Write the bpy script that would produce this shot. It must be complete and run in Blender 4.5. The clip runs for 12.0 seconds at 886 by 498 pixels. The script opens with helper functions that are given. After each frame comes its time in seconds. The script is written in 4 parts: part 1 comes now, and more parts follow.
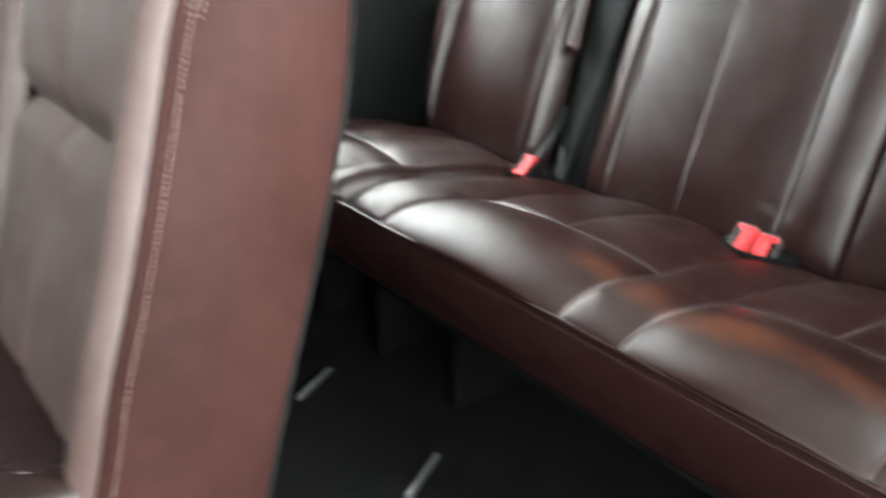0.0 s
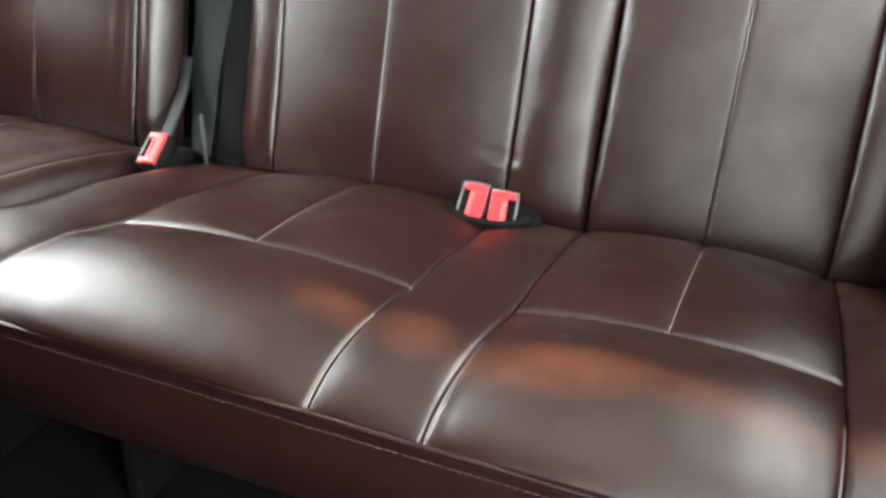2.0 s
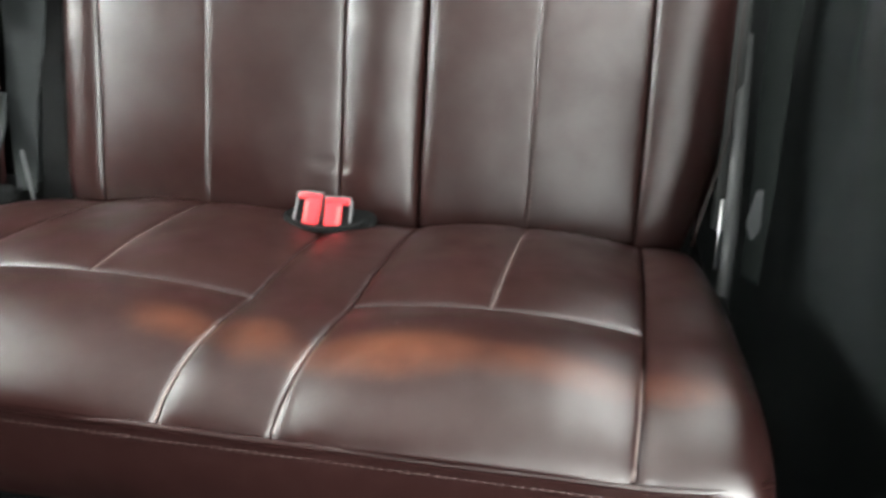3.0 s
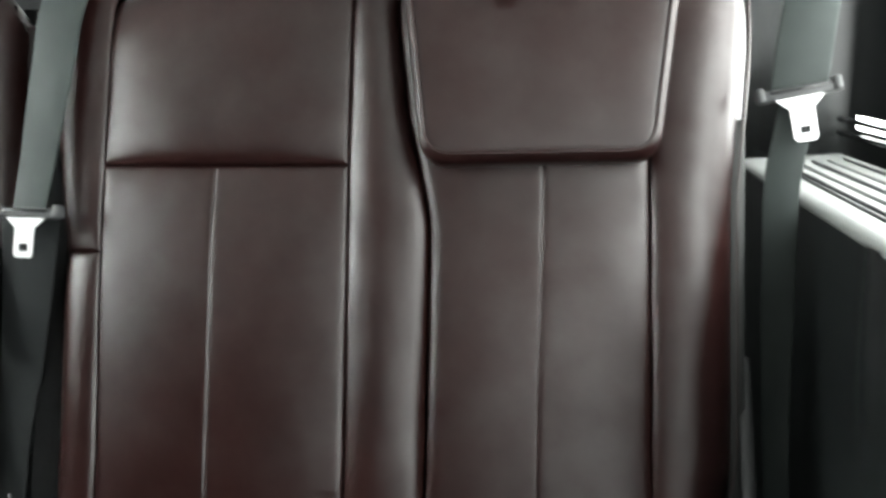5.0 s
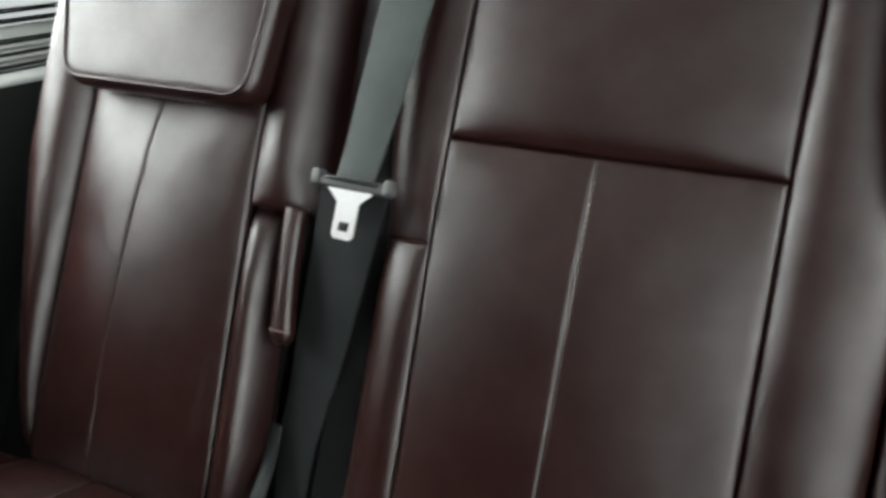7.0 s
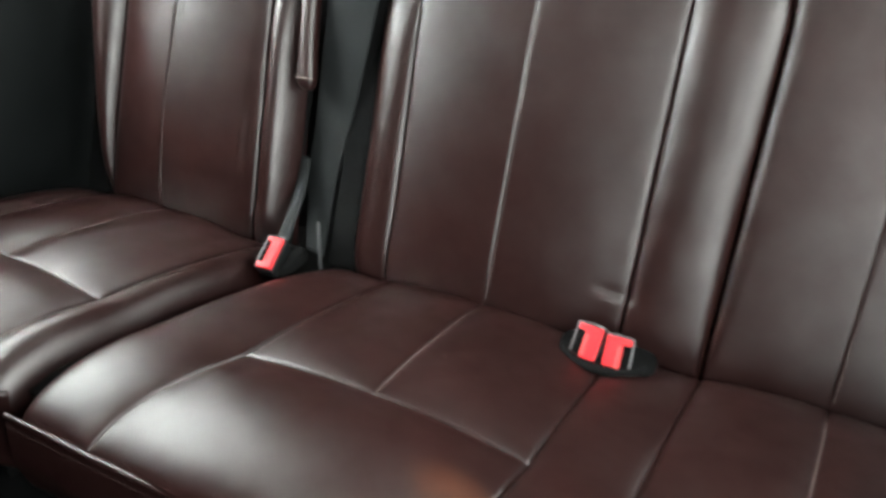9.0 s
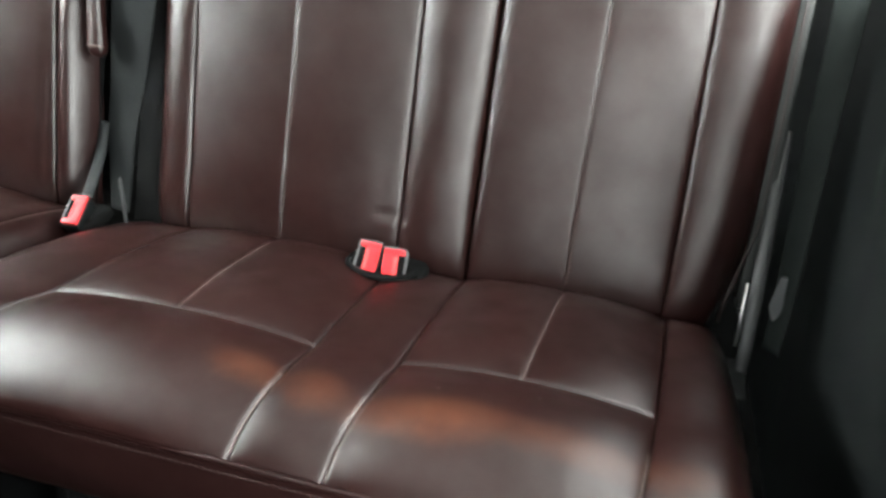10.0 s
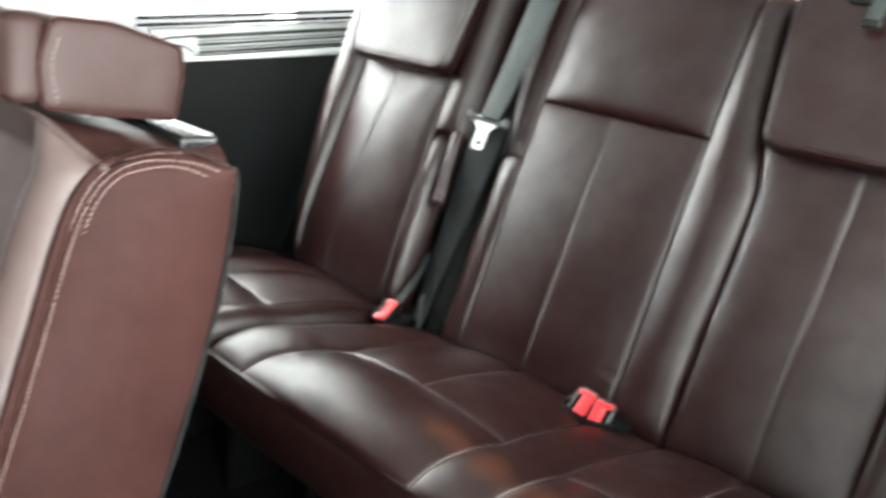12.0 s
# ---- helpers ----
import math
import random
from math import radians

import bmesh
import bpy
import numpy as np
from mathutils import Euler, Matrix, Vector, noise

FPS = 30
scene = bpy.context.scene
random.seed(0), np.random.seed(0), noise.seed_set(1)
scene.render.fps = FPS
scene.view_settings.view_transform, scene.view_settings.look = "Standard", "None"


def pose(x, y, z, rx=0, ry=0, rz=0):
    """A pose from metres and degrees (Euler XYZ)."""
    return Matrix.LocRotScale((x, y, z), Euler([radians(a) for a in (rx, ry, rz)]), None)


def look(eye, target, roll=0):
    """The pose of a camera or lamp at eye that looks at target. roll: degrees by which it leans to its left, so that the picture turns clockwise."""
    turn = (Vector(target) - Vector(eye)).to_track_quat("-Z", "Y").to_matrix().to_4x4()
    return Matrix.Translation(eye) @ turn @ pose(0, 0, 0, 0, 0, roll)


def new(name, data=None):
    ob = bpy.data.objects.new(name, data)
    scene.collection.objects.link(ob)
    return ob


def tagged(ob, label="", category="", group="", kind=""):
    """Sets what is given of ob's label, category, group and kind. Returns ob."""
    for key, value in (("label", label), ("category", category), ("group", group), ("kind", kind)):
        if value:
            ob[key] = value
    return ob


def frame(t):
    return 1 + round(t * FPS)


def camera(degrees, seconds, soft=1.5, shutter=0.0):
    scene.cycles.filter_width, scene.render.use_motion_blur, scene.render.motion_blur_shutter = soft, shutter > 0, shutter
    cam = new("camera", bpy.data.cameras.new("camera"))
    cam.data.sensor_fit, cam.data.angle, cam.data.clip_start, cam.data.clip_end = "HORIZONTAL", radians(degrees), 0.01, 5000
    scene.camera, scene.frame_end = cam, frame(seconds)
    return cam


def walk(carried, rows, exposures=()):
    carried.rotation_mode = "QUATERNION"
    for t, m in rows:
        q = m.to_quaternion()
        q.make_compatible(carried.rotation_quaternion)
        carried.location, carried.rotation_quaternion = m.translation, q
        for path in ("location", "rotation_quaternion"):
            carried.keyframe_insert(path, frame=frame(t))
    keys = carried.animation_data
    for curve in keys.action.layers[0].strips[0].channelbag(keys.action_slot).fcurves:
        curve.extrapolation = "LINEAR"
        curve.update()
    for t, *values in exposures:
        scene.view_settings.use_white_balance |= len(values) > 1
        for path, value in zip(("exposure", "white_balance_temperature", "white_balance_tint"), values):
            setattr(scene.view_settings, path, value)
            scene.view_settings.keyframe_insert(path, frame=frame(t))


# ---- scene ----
cam = camera(57.4, 12.0, soft=3.0, shutter=0.45)
PATH = [
    (0, (0.530, -0.567, 0.803), (-0.1720, 0.0221, 0.4039), 2.07),
    (0.5, (0.404, -0.480, 0.750), (-0.0847, 0.2565, 0.2821), 4.65),
    (1, (0.335, -0.427, 0.751), (-0.0425, 0.3707, 0.2805), 5.30),
    (1.5, (0.294, -0.358, 0.752), (-0.0485, 0.4570, 0.2847), 3.30),
    (2, (0.249, -0.346, 0.752), (-0.0583, 0.4814, 0.2813), 1.89),
    (2.5, (0.241, -0.376, 0.754), (0.0060, 0.4798, 0.2935), 1.05),
    (3, (0.290, -0.381, 0.766), (0.1410, 0.4952, 0.3081), 0.54),
    (3.5, (0.298, -0.388, 0.803), (0.2136, 0.5296, 0.4139), 0.38),
    (3.7, (0.298, -0.379, 0.818), (0.2266, 0.5506, 0.4563), 0.74),
    (5.3, (0.230, -0.292, 0.914), (0.0583, 0.6715, 0.7077), -1.04),
    (5.5, (0.174, -0.258, 0.908), (-0.0177, 0.7038, 0.7119), -0.49),
    (6, (0.087, -0.162, 0.904), (-0.1515, 0.7767, 0.6544), 2.44),
    (6.5, (0.039, -0.120, 0.893), (-0.2758, 0.7920, 0.6302), 4.01),
    (7, (0.020, -0.116, 0.910), (-0.3667, 0.7596, 0.6192), 3.74),
    (7.5, (0.062, -0.135, 0.929), (-0.3931, 0.6668, 0.5412), 3.28),
    (7.7, (0.070, -0.156, 0.900), (-0.3856, 0.6378, 0.4974), 3.91),
    (9.3, (0.203, -0.337, 0.888), (-0.1420, 0.4610, 0.3930), 1.93),
    (9.5, (0.223, -0.369, 0.885), (-0.0691, 0.4533, 0.3959), 2.56),
    (10, (0.298, -0.424, 0.885), (0.0916, 0.4307, 0.4084), 3.66),
    (10.5, (0.354, -0.470, 0.889), (0.1103, 0.3971, 0.4539), 5.91),
    (10.8, (0.363, -0.504, 0.917), (0.0635, 0.3797, 0.5575), 7.35),
    (11, (0.382, -0.528, 0.941), (0.0346, 0.3519, 0.6177), 7.26),
    (11.2, (0.403, -0.554, 0.946), (0.0176, 0.3212, 0.6546), 7.84),
    (11.6, (0.490, -0.591, 0.935), (0.0035, 0.2432, 0.6751), 9.60),
    (12, (0.530, -0.585, 0.914), (-0.0889, 0.1481, 0.6308), 9.06),
]
walk(cam, [(t, look(eye, target, roll)) for t, eye, target, roll in PATH], exposures=[(0, -0.44), (0.5, 0.04), (1.5, 0.04), (2.0, 0.0), (2.5, 0.12), (3.0, 0.22), (3.5, -0.14), (3.7, -0.42), (5.3, -1.16), (5.5, -1.20), (6.0, -1.38), (6.5, -1.20), (7.0, -1.38), (7.5, -1.38), (7.7, -1.34), (9.3, -0.36), (10, -0.24), (10.5, -0.26), (11.2, -0.42), (12, -0.68)])

# ---- daylight ----
world = bpy.data.worlds.new("daylight")
scene.world = world
world.use_nodes = True
wn = world.node_tree.nodes
sky = wn.new("ShaderNodeTexSky")
sky.sky_type = "NISHITA"
sky.sun_disc = False
sky.sun_elevation, sky.sun_rotation = radians(50), radians(20)
wn["Background"].inputs[1].default_value = 0.02
world.node_tree.links.new(sky.outputs[0], wn["Background"].inputs[0])

sun = new("sun", bpy.data.lights.new("sun", "SUN"))
sun.data.energy, sun.data.angle, sun.data.color = 1.0, radians(12), (1.0, 0.93, 0.82)
sun.matrix_world = look((0.8, 3.0, 4.0), (0, 0, 0.4))


def window_light(name, at, towards, width, height, watts, colour=(0.965, 1.0, 0.972)):
    """An area lamp in an opening of the car's body."""
    lamp = new(name, bpy.data.lights.new(name, "AREA"))
    lamp.data.shape, lamp.data.size, lamp.data.size_y = "RECTANGLE", width, height
    lamp.data.energy, lamp.data.color = watts, colour
    lamp.matrix_world = look(at, towards)
    return lamp


window_light("daylight_left_window", (-1.15, 0.29, 1.04), (0, 0.29, 1.0), 0.84, 0.43, 48)
window_light("daylight_left_door_window", (-1.15, -1.05, 1.04), (0, -1.0, 0.9), 1.10, 0.38, 2.2)
window_light("daylight_right_window", (0.70, 0.25, 1.03), (0, 0.25, 1.0), 0.50, 0.46, 17)
window_light("daylight_right_quarter_window", (0.70, 0.76, 1.02), (0, 0.76, 1.0), 0.46, 0.46, 26)
window_light("daylight_front_door_window", (0.70, -1.45, 1.17), (0, -1.35, 1.14), 0.85, 0.22, 32)
window_light("daylight_open_door", (0.80, -0.36, 0.76), (0.1, -0.20, 0.90), 0.50, 0.92, 52)
window_light("daylight_windscreen", (0.14, -2.36, 1.12), (0.14, 0.0, 1.0), 0.84, 0.32, 17)
window_light("daylight_rear_window", (-0.215, 1.72, 1.08), (-0.215, 0.4, 1.05), 1.2, 0.36, 8)


# ---- materials ----
def material(name):
    m = bpy.data.materials.new(name)
    m.use_nodes = True
    return m, m.node_tree.nodes, m.node_tree.links, m.node_tree.nodes["Principled BSDF"]


def ramp(nodes, links, fac, stops):
    r = nodes.new("ShaderNodeValToRGB")
    el = r.color_ramp.elements
    while len(el) < len(stops):
        el.new(0.5)
    for e, (p, c) in zip(el, stops):
        e.position, e.color = p, (*c, 1)
    links.new(fac, r.inputs[0])
    return r.outputs[0]


def noise_tex(nodes, links, co, scale, detail=4.0, rough=0.55):
    n = nodes.new("ShaderNodeTexNoise")
    n.inputs["Scale"].default_value, n.inputs["Detail"].default_value, n.inputs["Roughness"].default_value = scale, detail, rough
    links.new(co, n.inputs["Vector"])
    return n.outputs["Fac"]


def calc(nodes, links, op, a, b=None, c=None, clamp=False):
    n = nodes.new("ShaderNodeMath")
    n.operation, n.use_clamp = op, clamp
    for i, v in enumerate((a, b, c)):
        if v is None:
            continue
        if isinstance(v, (int, float)):
            n.inputs[i].default_value = v
        else:
            links.new(v, n.inputs[i])
    return n.outputs[0]


def surface(name, dark, light, rough=(0.4, 0.55), grain=300.0, blotch=9.0, bump=0.15, metal=0.0, bump_distance=0.001, spec=0.5):
    """Noise at two scales in colour and gloss, with a fine relief."""
    m, n, l, b = material(name)
    co = n.new("ShaderNodeTexCoord").outputs["Object"]
    big, fine = noise_tex(n, l, co, blotch), noise_tex(n, l, co, grain, 2.0)
    mixed = calc(n, l, "MULTIPLY_ADD", fine, 0.35, calc(n, l, "MULTIPLY", big, 0.65))
    l.new(ramp(n, l, mixed, [(0.3, dark), (0.7, light)]), b.inputs["Base Color"])
    lo, hi = rough
    l.new(calc(n, l, "MULTIPLY_ADD", big, hi - lo, lo), b.inputs["Roughness"])
    b.inputs["Metallic"].default_value = metal
    b.inputs["Specular IOR Level"].default_value = spec
    bp = n.new("ShaderNodeBump")
    bp.inputs["Strength"].default_value, bp.inputs["Distance"].default_value = bump, bump_distance
    l.new(fine, bp.inputs["Height"])
    l.new(bp.outputs[0], b.inputs["Normal"])
    return m


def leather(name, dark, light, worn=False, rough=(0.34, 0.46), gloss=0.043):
    """Pebbled hide with faint creases; worn: the dye is rubbed to tan along the cushion's nose, and a sun glow is
    painted tan on the top of the back.
    """
    m, n, l, b = material(name)
    co = n.new("ShaderNodeTexCoord").outputs["Object"]
    big, mid = noise_tex(n, l, co, 5.0), noise_tex(n, l, co, 45.0, 5.0)
    cells = n.new("ShaderNodeTexVoronoi")
    cells.feature = "DISTANCE_TO_EDGE"
    cells.inputs["Scale"].default_value = 650.0
    l.new(co, cells.inputs["Vector"])
    pebble = calc(n, l, "MINIMUM", calc(n, l, "MULTIPLY", cells.outputs["Distance"], 3.0), 0.6)
    tone = calc(n, l, "MULTIPLY_ADD", mid, 0.3, calc(n, l, "MULTIPLY", big, 0.7))
    colour = ramp(n, l, tone, [(0.32, dark), (0.68, light)])
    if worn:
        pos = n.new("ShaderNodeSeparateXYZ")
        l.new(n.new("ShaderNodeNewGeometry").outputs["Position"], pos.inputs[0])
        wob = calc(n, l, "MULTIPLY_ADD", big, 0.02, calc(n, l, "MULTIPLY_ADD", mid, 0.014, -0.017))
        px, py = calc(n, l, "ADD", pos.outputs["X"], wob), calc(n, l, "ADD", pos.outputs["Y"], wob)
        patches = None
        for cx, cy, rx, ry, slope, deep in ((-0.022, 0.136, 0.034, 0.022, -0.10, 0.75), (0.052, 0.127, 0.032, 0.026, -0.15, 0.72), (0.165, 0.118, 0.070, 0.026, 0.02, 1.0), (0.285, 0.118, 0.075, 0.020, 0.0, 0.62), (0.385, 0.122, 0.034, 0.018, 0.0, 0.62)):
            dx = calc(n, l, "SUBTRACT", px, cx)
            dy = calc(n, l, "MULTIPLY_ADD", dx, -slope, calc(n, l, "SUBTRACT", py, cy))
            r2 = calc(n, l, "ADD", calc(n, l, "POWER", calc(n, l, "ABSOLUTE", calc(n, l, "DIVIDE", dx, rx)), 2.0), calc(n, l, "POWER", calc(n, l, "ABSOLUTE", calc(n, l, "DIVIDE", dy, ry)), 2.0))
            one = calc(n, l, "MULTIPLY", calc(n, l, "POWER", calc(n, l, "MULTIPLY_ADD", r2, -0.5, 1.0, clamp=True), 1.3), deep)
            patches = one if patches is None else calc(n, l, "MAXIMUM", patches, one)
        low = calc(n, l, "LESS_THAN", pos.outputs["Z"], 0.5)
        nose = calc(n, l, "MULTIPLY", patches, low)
        # sun glow on the top edge of the back, put into the hide colour
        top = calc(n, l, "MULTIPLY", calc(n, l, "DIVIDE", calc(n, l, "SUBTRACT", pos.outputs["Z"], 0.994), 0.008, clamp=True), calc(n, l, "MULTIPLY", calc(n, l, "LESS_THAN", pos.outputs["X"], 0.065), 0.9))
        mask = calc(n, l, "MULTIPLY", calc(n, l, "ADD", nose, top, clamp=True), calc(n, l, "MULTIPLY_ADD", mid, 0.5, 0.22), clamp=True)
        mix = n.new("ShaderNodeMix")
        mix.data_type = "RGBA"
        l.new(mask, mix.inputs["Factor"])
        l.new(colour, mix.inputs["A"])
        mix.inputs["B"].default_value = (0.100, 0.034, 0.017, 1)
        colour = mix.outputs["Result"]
    relief = calc(n, l, "MULTIPLY_ADD", pebble, 0.35, calc(n, l, "MULTIPLY", mid, 1.2))
    bp = n.new("ShaderNodeBump")
    bp.inputs["Strength"].default_value, bp.inputs["Distance"].default_value = 0.16, 0.0008
    l.new(relief, bp.inputs["Height"])
    # matt dyed hide under a thin finish, whose gloss has a short falloff
    n.remove(b)
    hide, finish, fresnel, both = n.new("ShaderNodeBsdfDiffuse"), n.new("ShaderNodeBsdfAnisotropic"), n.new("ShaderNodeLayerWeight"), n.new("ShaderNodeMixShader")
    finish.distribution = "BECKMANN"
    fresnel.inputs["Blend"].default_value = 0.5
    finish.inputs["Color"].default_value = (1, 1, 1, 1)
    l.new(colour, hide.inputs["Color"])
    l.new(calc(n, l, "MULTIPLY_ADD", mid, rough[1] - rough[0], rough[0]), finish.inputs["Roughness"])
    for node in (hide, finish, fresnel):
        l.new(bp.outputs[0], node.inputs["Normal"])
    # the finish is rubbed thinner in places
    rubbed = calc(n, l, "MULTIPLY_ADD", noise_tex(n, l, co, 16.0, 5.0), 1.1, 0.45)
    l.new(calc(n, l, "MULTIPLY", calc(n, l, "MULTIPLY_ADD", calc(n, l, "POWER", fresnel.outputs["Facing"], 5.0), 0.55, gloss), rubbed, clamp=True), both.inputs[0])
    l.new(hide.outputs[0], both.inputs[1])
    l.new(finish.outputs[0], both.inputs[2])
    l.new(both.outputs[0], n["Material Output"].inputs["Surface"])
    return m


def weave(name, dark, light, spec=0.25):
    """Twill belt webbing: ribs across its length."""
    m, n, l, b = material(name)
    co = n.new("ShaderNodeTexCoord").outputs["Object"]
    w = n.new("ShaderNodeTexWave")
    w.bands_direction = "DIAGONAL"
    w.inputs["Scale"].default_value, w.inputs["Distortion"].default_value = 260.0, 1.0
    l.new(co, w.inputs["Vector"])
    big = noise_tex(n, l, co, 14.0)
    l.new(ramp(n, l, calc(n, l, "MULTIPLY_ADD", w.outputs["Fac"], 0.3, calc(n, l, "MULTIPLY", big, 0.7)), [(0.25, dark), (0.75, light)]), b.inputs["Base Color"])
    b.inputs["Roughness"].default_value = 0.7
    b.inputs["Specular IOR Level"].default_value = spec
    bp = n.new("ShaderNodeBump")
    bp.inputs["Strength"].default_value, bp.inputs["Distance"].default_value = 0.25, 0.0006
    l.new(w.outputs["Fac"], bp.inputs["Height"])
    l.new(bp.outputs[0], b.inputs["Normal"])
    return m


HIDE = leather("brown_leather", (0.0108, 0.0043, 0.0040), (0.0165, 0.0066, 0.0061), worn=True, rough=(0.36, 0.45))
# bench hide lightened: door light on the second row is in its colour
HIDE_DOORLIT = leather("doorlit_leather", (0.025, 0.0108, 0.0096), (0.044, 0.0196, 0.0175), rough=(0.46, 0.56), gloss=0.004)
# paler still: the sheen on the seat front is put into the base colour
HIDE_SHEEN = leather("sheen_leather", (0.074, 0.0405, 0.035), (0.105, 0.060, 0.052), rough=(0.60, 0.70), gloss=0.13)
# greyed colour stands for the sheen on the head restraint
HIDE_REST_SHEEN = leather("restraint_sheen_leather", (0.030, 0.0150, 0.0135), (0.043, 0.0215, 0.0195), rough=(0.46, 0.56), gloss=0.020)
THREAD = surface("thread", (0.17, 0.12, 0.11), (0.25, 0.185, 0.17), (0.6, 0.8), 800, 40, 0.1)
SEAM_THREAD = surface("seam_thread", (0.065, 0.043, 0.039), (0.105, 0.073, 0.067), (0.5, 0.7), 800, 40, 0.1)
PIPING = surface("pale_piping", (0.075, 0.055, 0.050), (0.12, 0.092, 0.085), (0.3, 0.42), 800, 40, 0.1)
HIDE_THREAD = surface("hide_thread", (0.030, 0.017, 0.015), (0.05, 0.03, 0.027), (0.5, 0.7), 800, 40, 0.1)
DARK_THREAD = surface("dark_thread", (0.034, 0.022, 0.020), (0.058, 0.040, 0.036), (0.6, 0.8), 800, 40, 0.1)
BLACK = surface("black_trim", (0.0042, 0.0051, 0.0053), (0.0080, 0.0096, 0.0099), (0.34, 0.50), 700, 6, 0.35, spec=0.26)
DARK_PLASTIC = surface("dark_plastic", (0.010, 0.0115, 0.0112), (0.017, 0.019, 0.0185), (0.45, 0.6), 700, 8, 0.3, spec=0.35)
GLOSS = surface("gloss_black", (0.008, 0.009, 0.010), (0.014, 0.015, 0.016), (0.12, 0.22), 200, 8, 0.03)
CARPET = surface("carpet", (0.003, 0.0033, 0.0034), (0.010, 0.0102, 0.0104), (0.9, 1.0), 900, 12, 0.9, bump_distance=0.003, spec=0.05)
FELT = surface("grey_felt", (0.010, 0.0106, 0.0106), (0.026, 0.0268, 0.0262), (0.9, 1.0), 900, 60, 0.9, bump_distance=0.002, spec=0.1)
GREY = surface("light_trim", (0.145, 0.153, 0.150), (0.195, 0.204, 0.20), (0.5, 0.65), 600, 5, 0.25)
HEADLINER = surface("headliner", (0.42, 0.42, 0.41), (0.50, 0.50, 0.488), (0.9, 1.0), 700, 6, 0.3)
CHROME = surface("chrome", (0.72, 0.73, 0.74), (0.88, 0.89, 0.90), (0.30, 0.42), 400, 12, 0.05, metal=1.0)
DARK_STEEL = surface("dark_steel", (0.028, 0.030, 0.031), (0.05, 0.053, 0.055), (0.4, 0.55), 300, 12, 0.1)
STEEL = surface("grey_steel", (0.13, 0.137, 0.143), (0.20, 0.207, 0.213), (0.35, 0.5), 300, 12, 0.1, metal=0.6)
RED = surface("red_button", (0.60, 0.012, 0.018), (0.70, 0.022, 0.03), (0.3, 0.42), 500, 25, 0.05)
PINK = surface("red_ridge", (0.66, 0.05, 0.05), (0.74, 0.085, 0.08), (0.3, 0.4), 500, 25, 0.05)
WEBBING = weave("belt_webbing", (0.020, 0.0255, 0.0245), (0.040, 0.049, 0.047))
# the belt webbing again, its colour darkened for the shade in the gap
SHADED_WEB = weave("shaded_webbing", (0.008, 0.0092, 0.0096), (0.016, 0.018, 0.0185), 0.12)


# ---- mesh helpers ----
def link_mesh(name, bm, mat, smooth=True):
    bmesh.ops.recalc_face_normals(bm, faces=bm.faces)
    me = bpy.data.meshes.new(name)
    bm.to_mesh(me)
    bm.free()
    me.materials.append(mat)
    if smooth:
        me.shade_smooth()
    return new(name, me)


def part(name, bm, mat, parent, label="", smooth=True):
    ob = link_mesh(name, bm, mat, smooth)
    ob.parent = parent
    ob.matrix_parent_inverse = parent.matrix_basis.inverted()
    if label:
        tagged(ob, label)
    return ob


def thing(name, at, label, category, group="", kind=""):
    ob = new(name)
    ob.empty_display_size = 0.05
    ob.matrix_basis = Matrix.Translation(at)
    return tagged(ob, label, category, group, kind)


def rise(t):
    """Samples of 0..1, closer together towards both ends."""
    return t - 0.13 * math.sin(2 * math.pi * t)


def spline(points, n):
    """A smooth curve through points, resampled to n + 1 points by length."""
    p = [Vector(q) for q in points]
    p = [2 * p[0] - p[1]] + p + [2 * p[-1] - p[-2]]
    fine = []
    for i in range(1, len(p) - 2):
        for k in range(12):
            t = k / 12
            a, b, c, d = p[i - 1], p[i], p[i + 1], p[i + 2]
            fine.append(0.5 * (2 * b + (c - a) * t + (2 * a - 5 * b + 4 * c - d) * t * t + (3 * b - a - 3 * c + d) * t**3))
    fine.append(p[-2])
    lengths = [0.0]
    for a, b in zip(fine, fine[1:]):
        lengths.append(lengths[-1] + (b - a).length)
    out, j = [], 0
    for i in range(n + 1):
        want = lengths[-1] * i / n
        while j < len(fine) - 2 and lengths[j + 1] < want:
            j += 1
        gap = max(lengths[j + 1] - lengths[j], 1e-9)
        out.append(fine[j].lerp(fine[j + 1], min(1.0, (want - lengths[j]) / gap)))
    return out, lengths[-1]


def sheet(rows, bm=None, closed=False):
    bm = bm or bmesh.new()
    vs = [[bm.verts.new(p) for p in row] for row in rows]
    for a, b in zip(vs, vs[1:]):
        n = len(a)
        for i in range(n if closed else n - 1):
            j = (i + 1) % n
            bm.faces.new((a[i], a[j], b[j], b[i]))
    return bm, vs


def box(bm, lo, hi, bevel=0.0, m=None):
    """A box between two corners, with chamfered edges."""
    made = bmesh.ops.create_cube(bm, size=1.0)["verts"]
    c, s = (Vector(lo) + Vector(hi)) / 2, Vector(hi) - Vector(lo)
    for v in made:
        v.co = Vector((v.co.x * s.x, v.co.y * s.y, v.co.z * s.z)) + c
    if bevel:
        es = list({e for v in made for e in v.link_edges})
        got = bmesh.ops.bevel(bm, geom=es, offset=bevel, segments=2, affect="EDGES", profile=0.6)
        made = list({v for v in made if v.is_valid} | set(got["verts"]))
    if m is not None:
        for v in made:
            v.co = m @ v.co
    return bm


def boxed(lo, hi, bevel=0.0, m=None):
    return box(bmesh.new(), lo, hi, bevel, m)


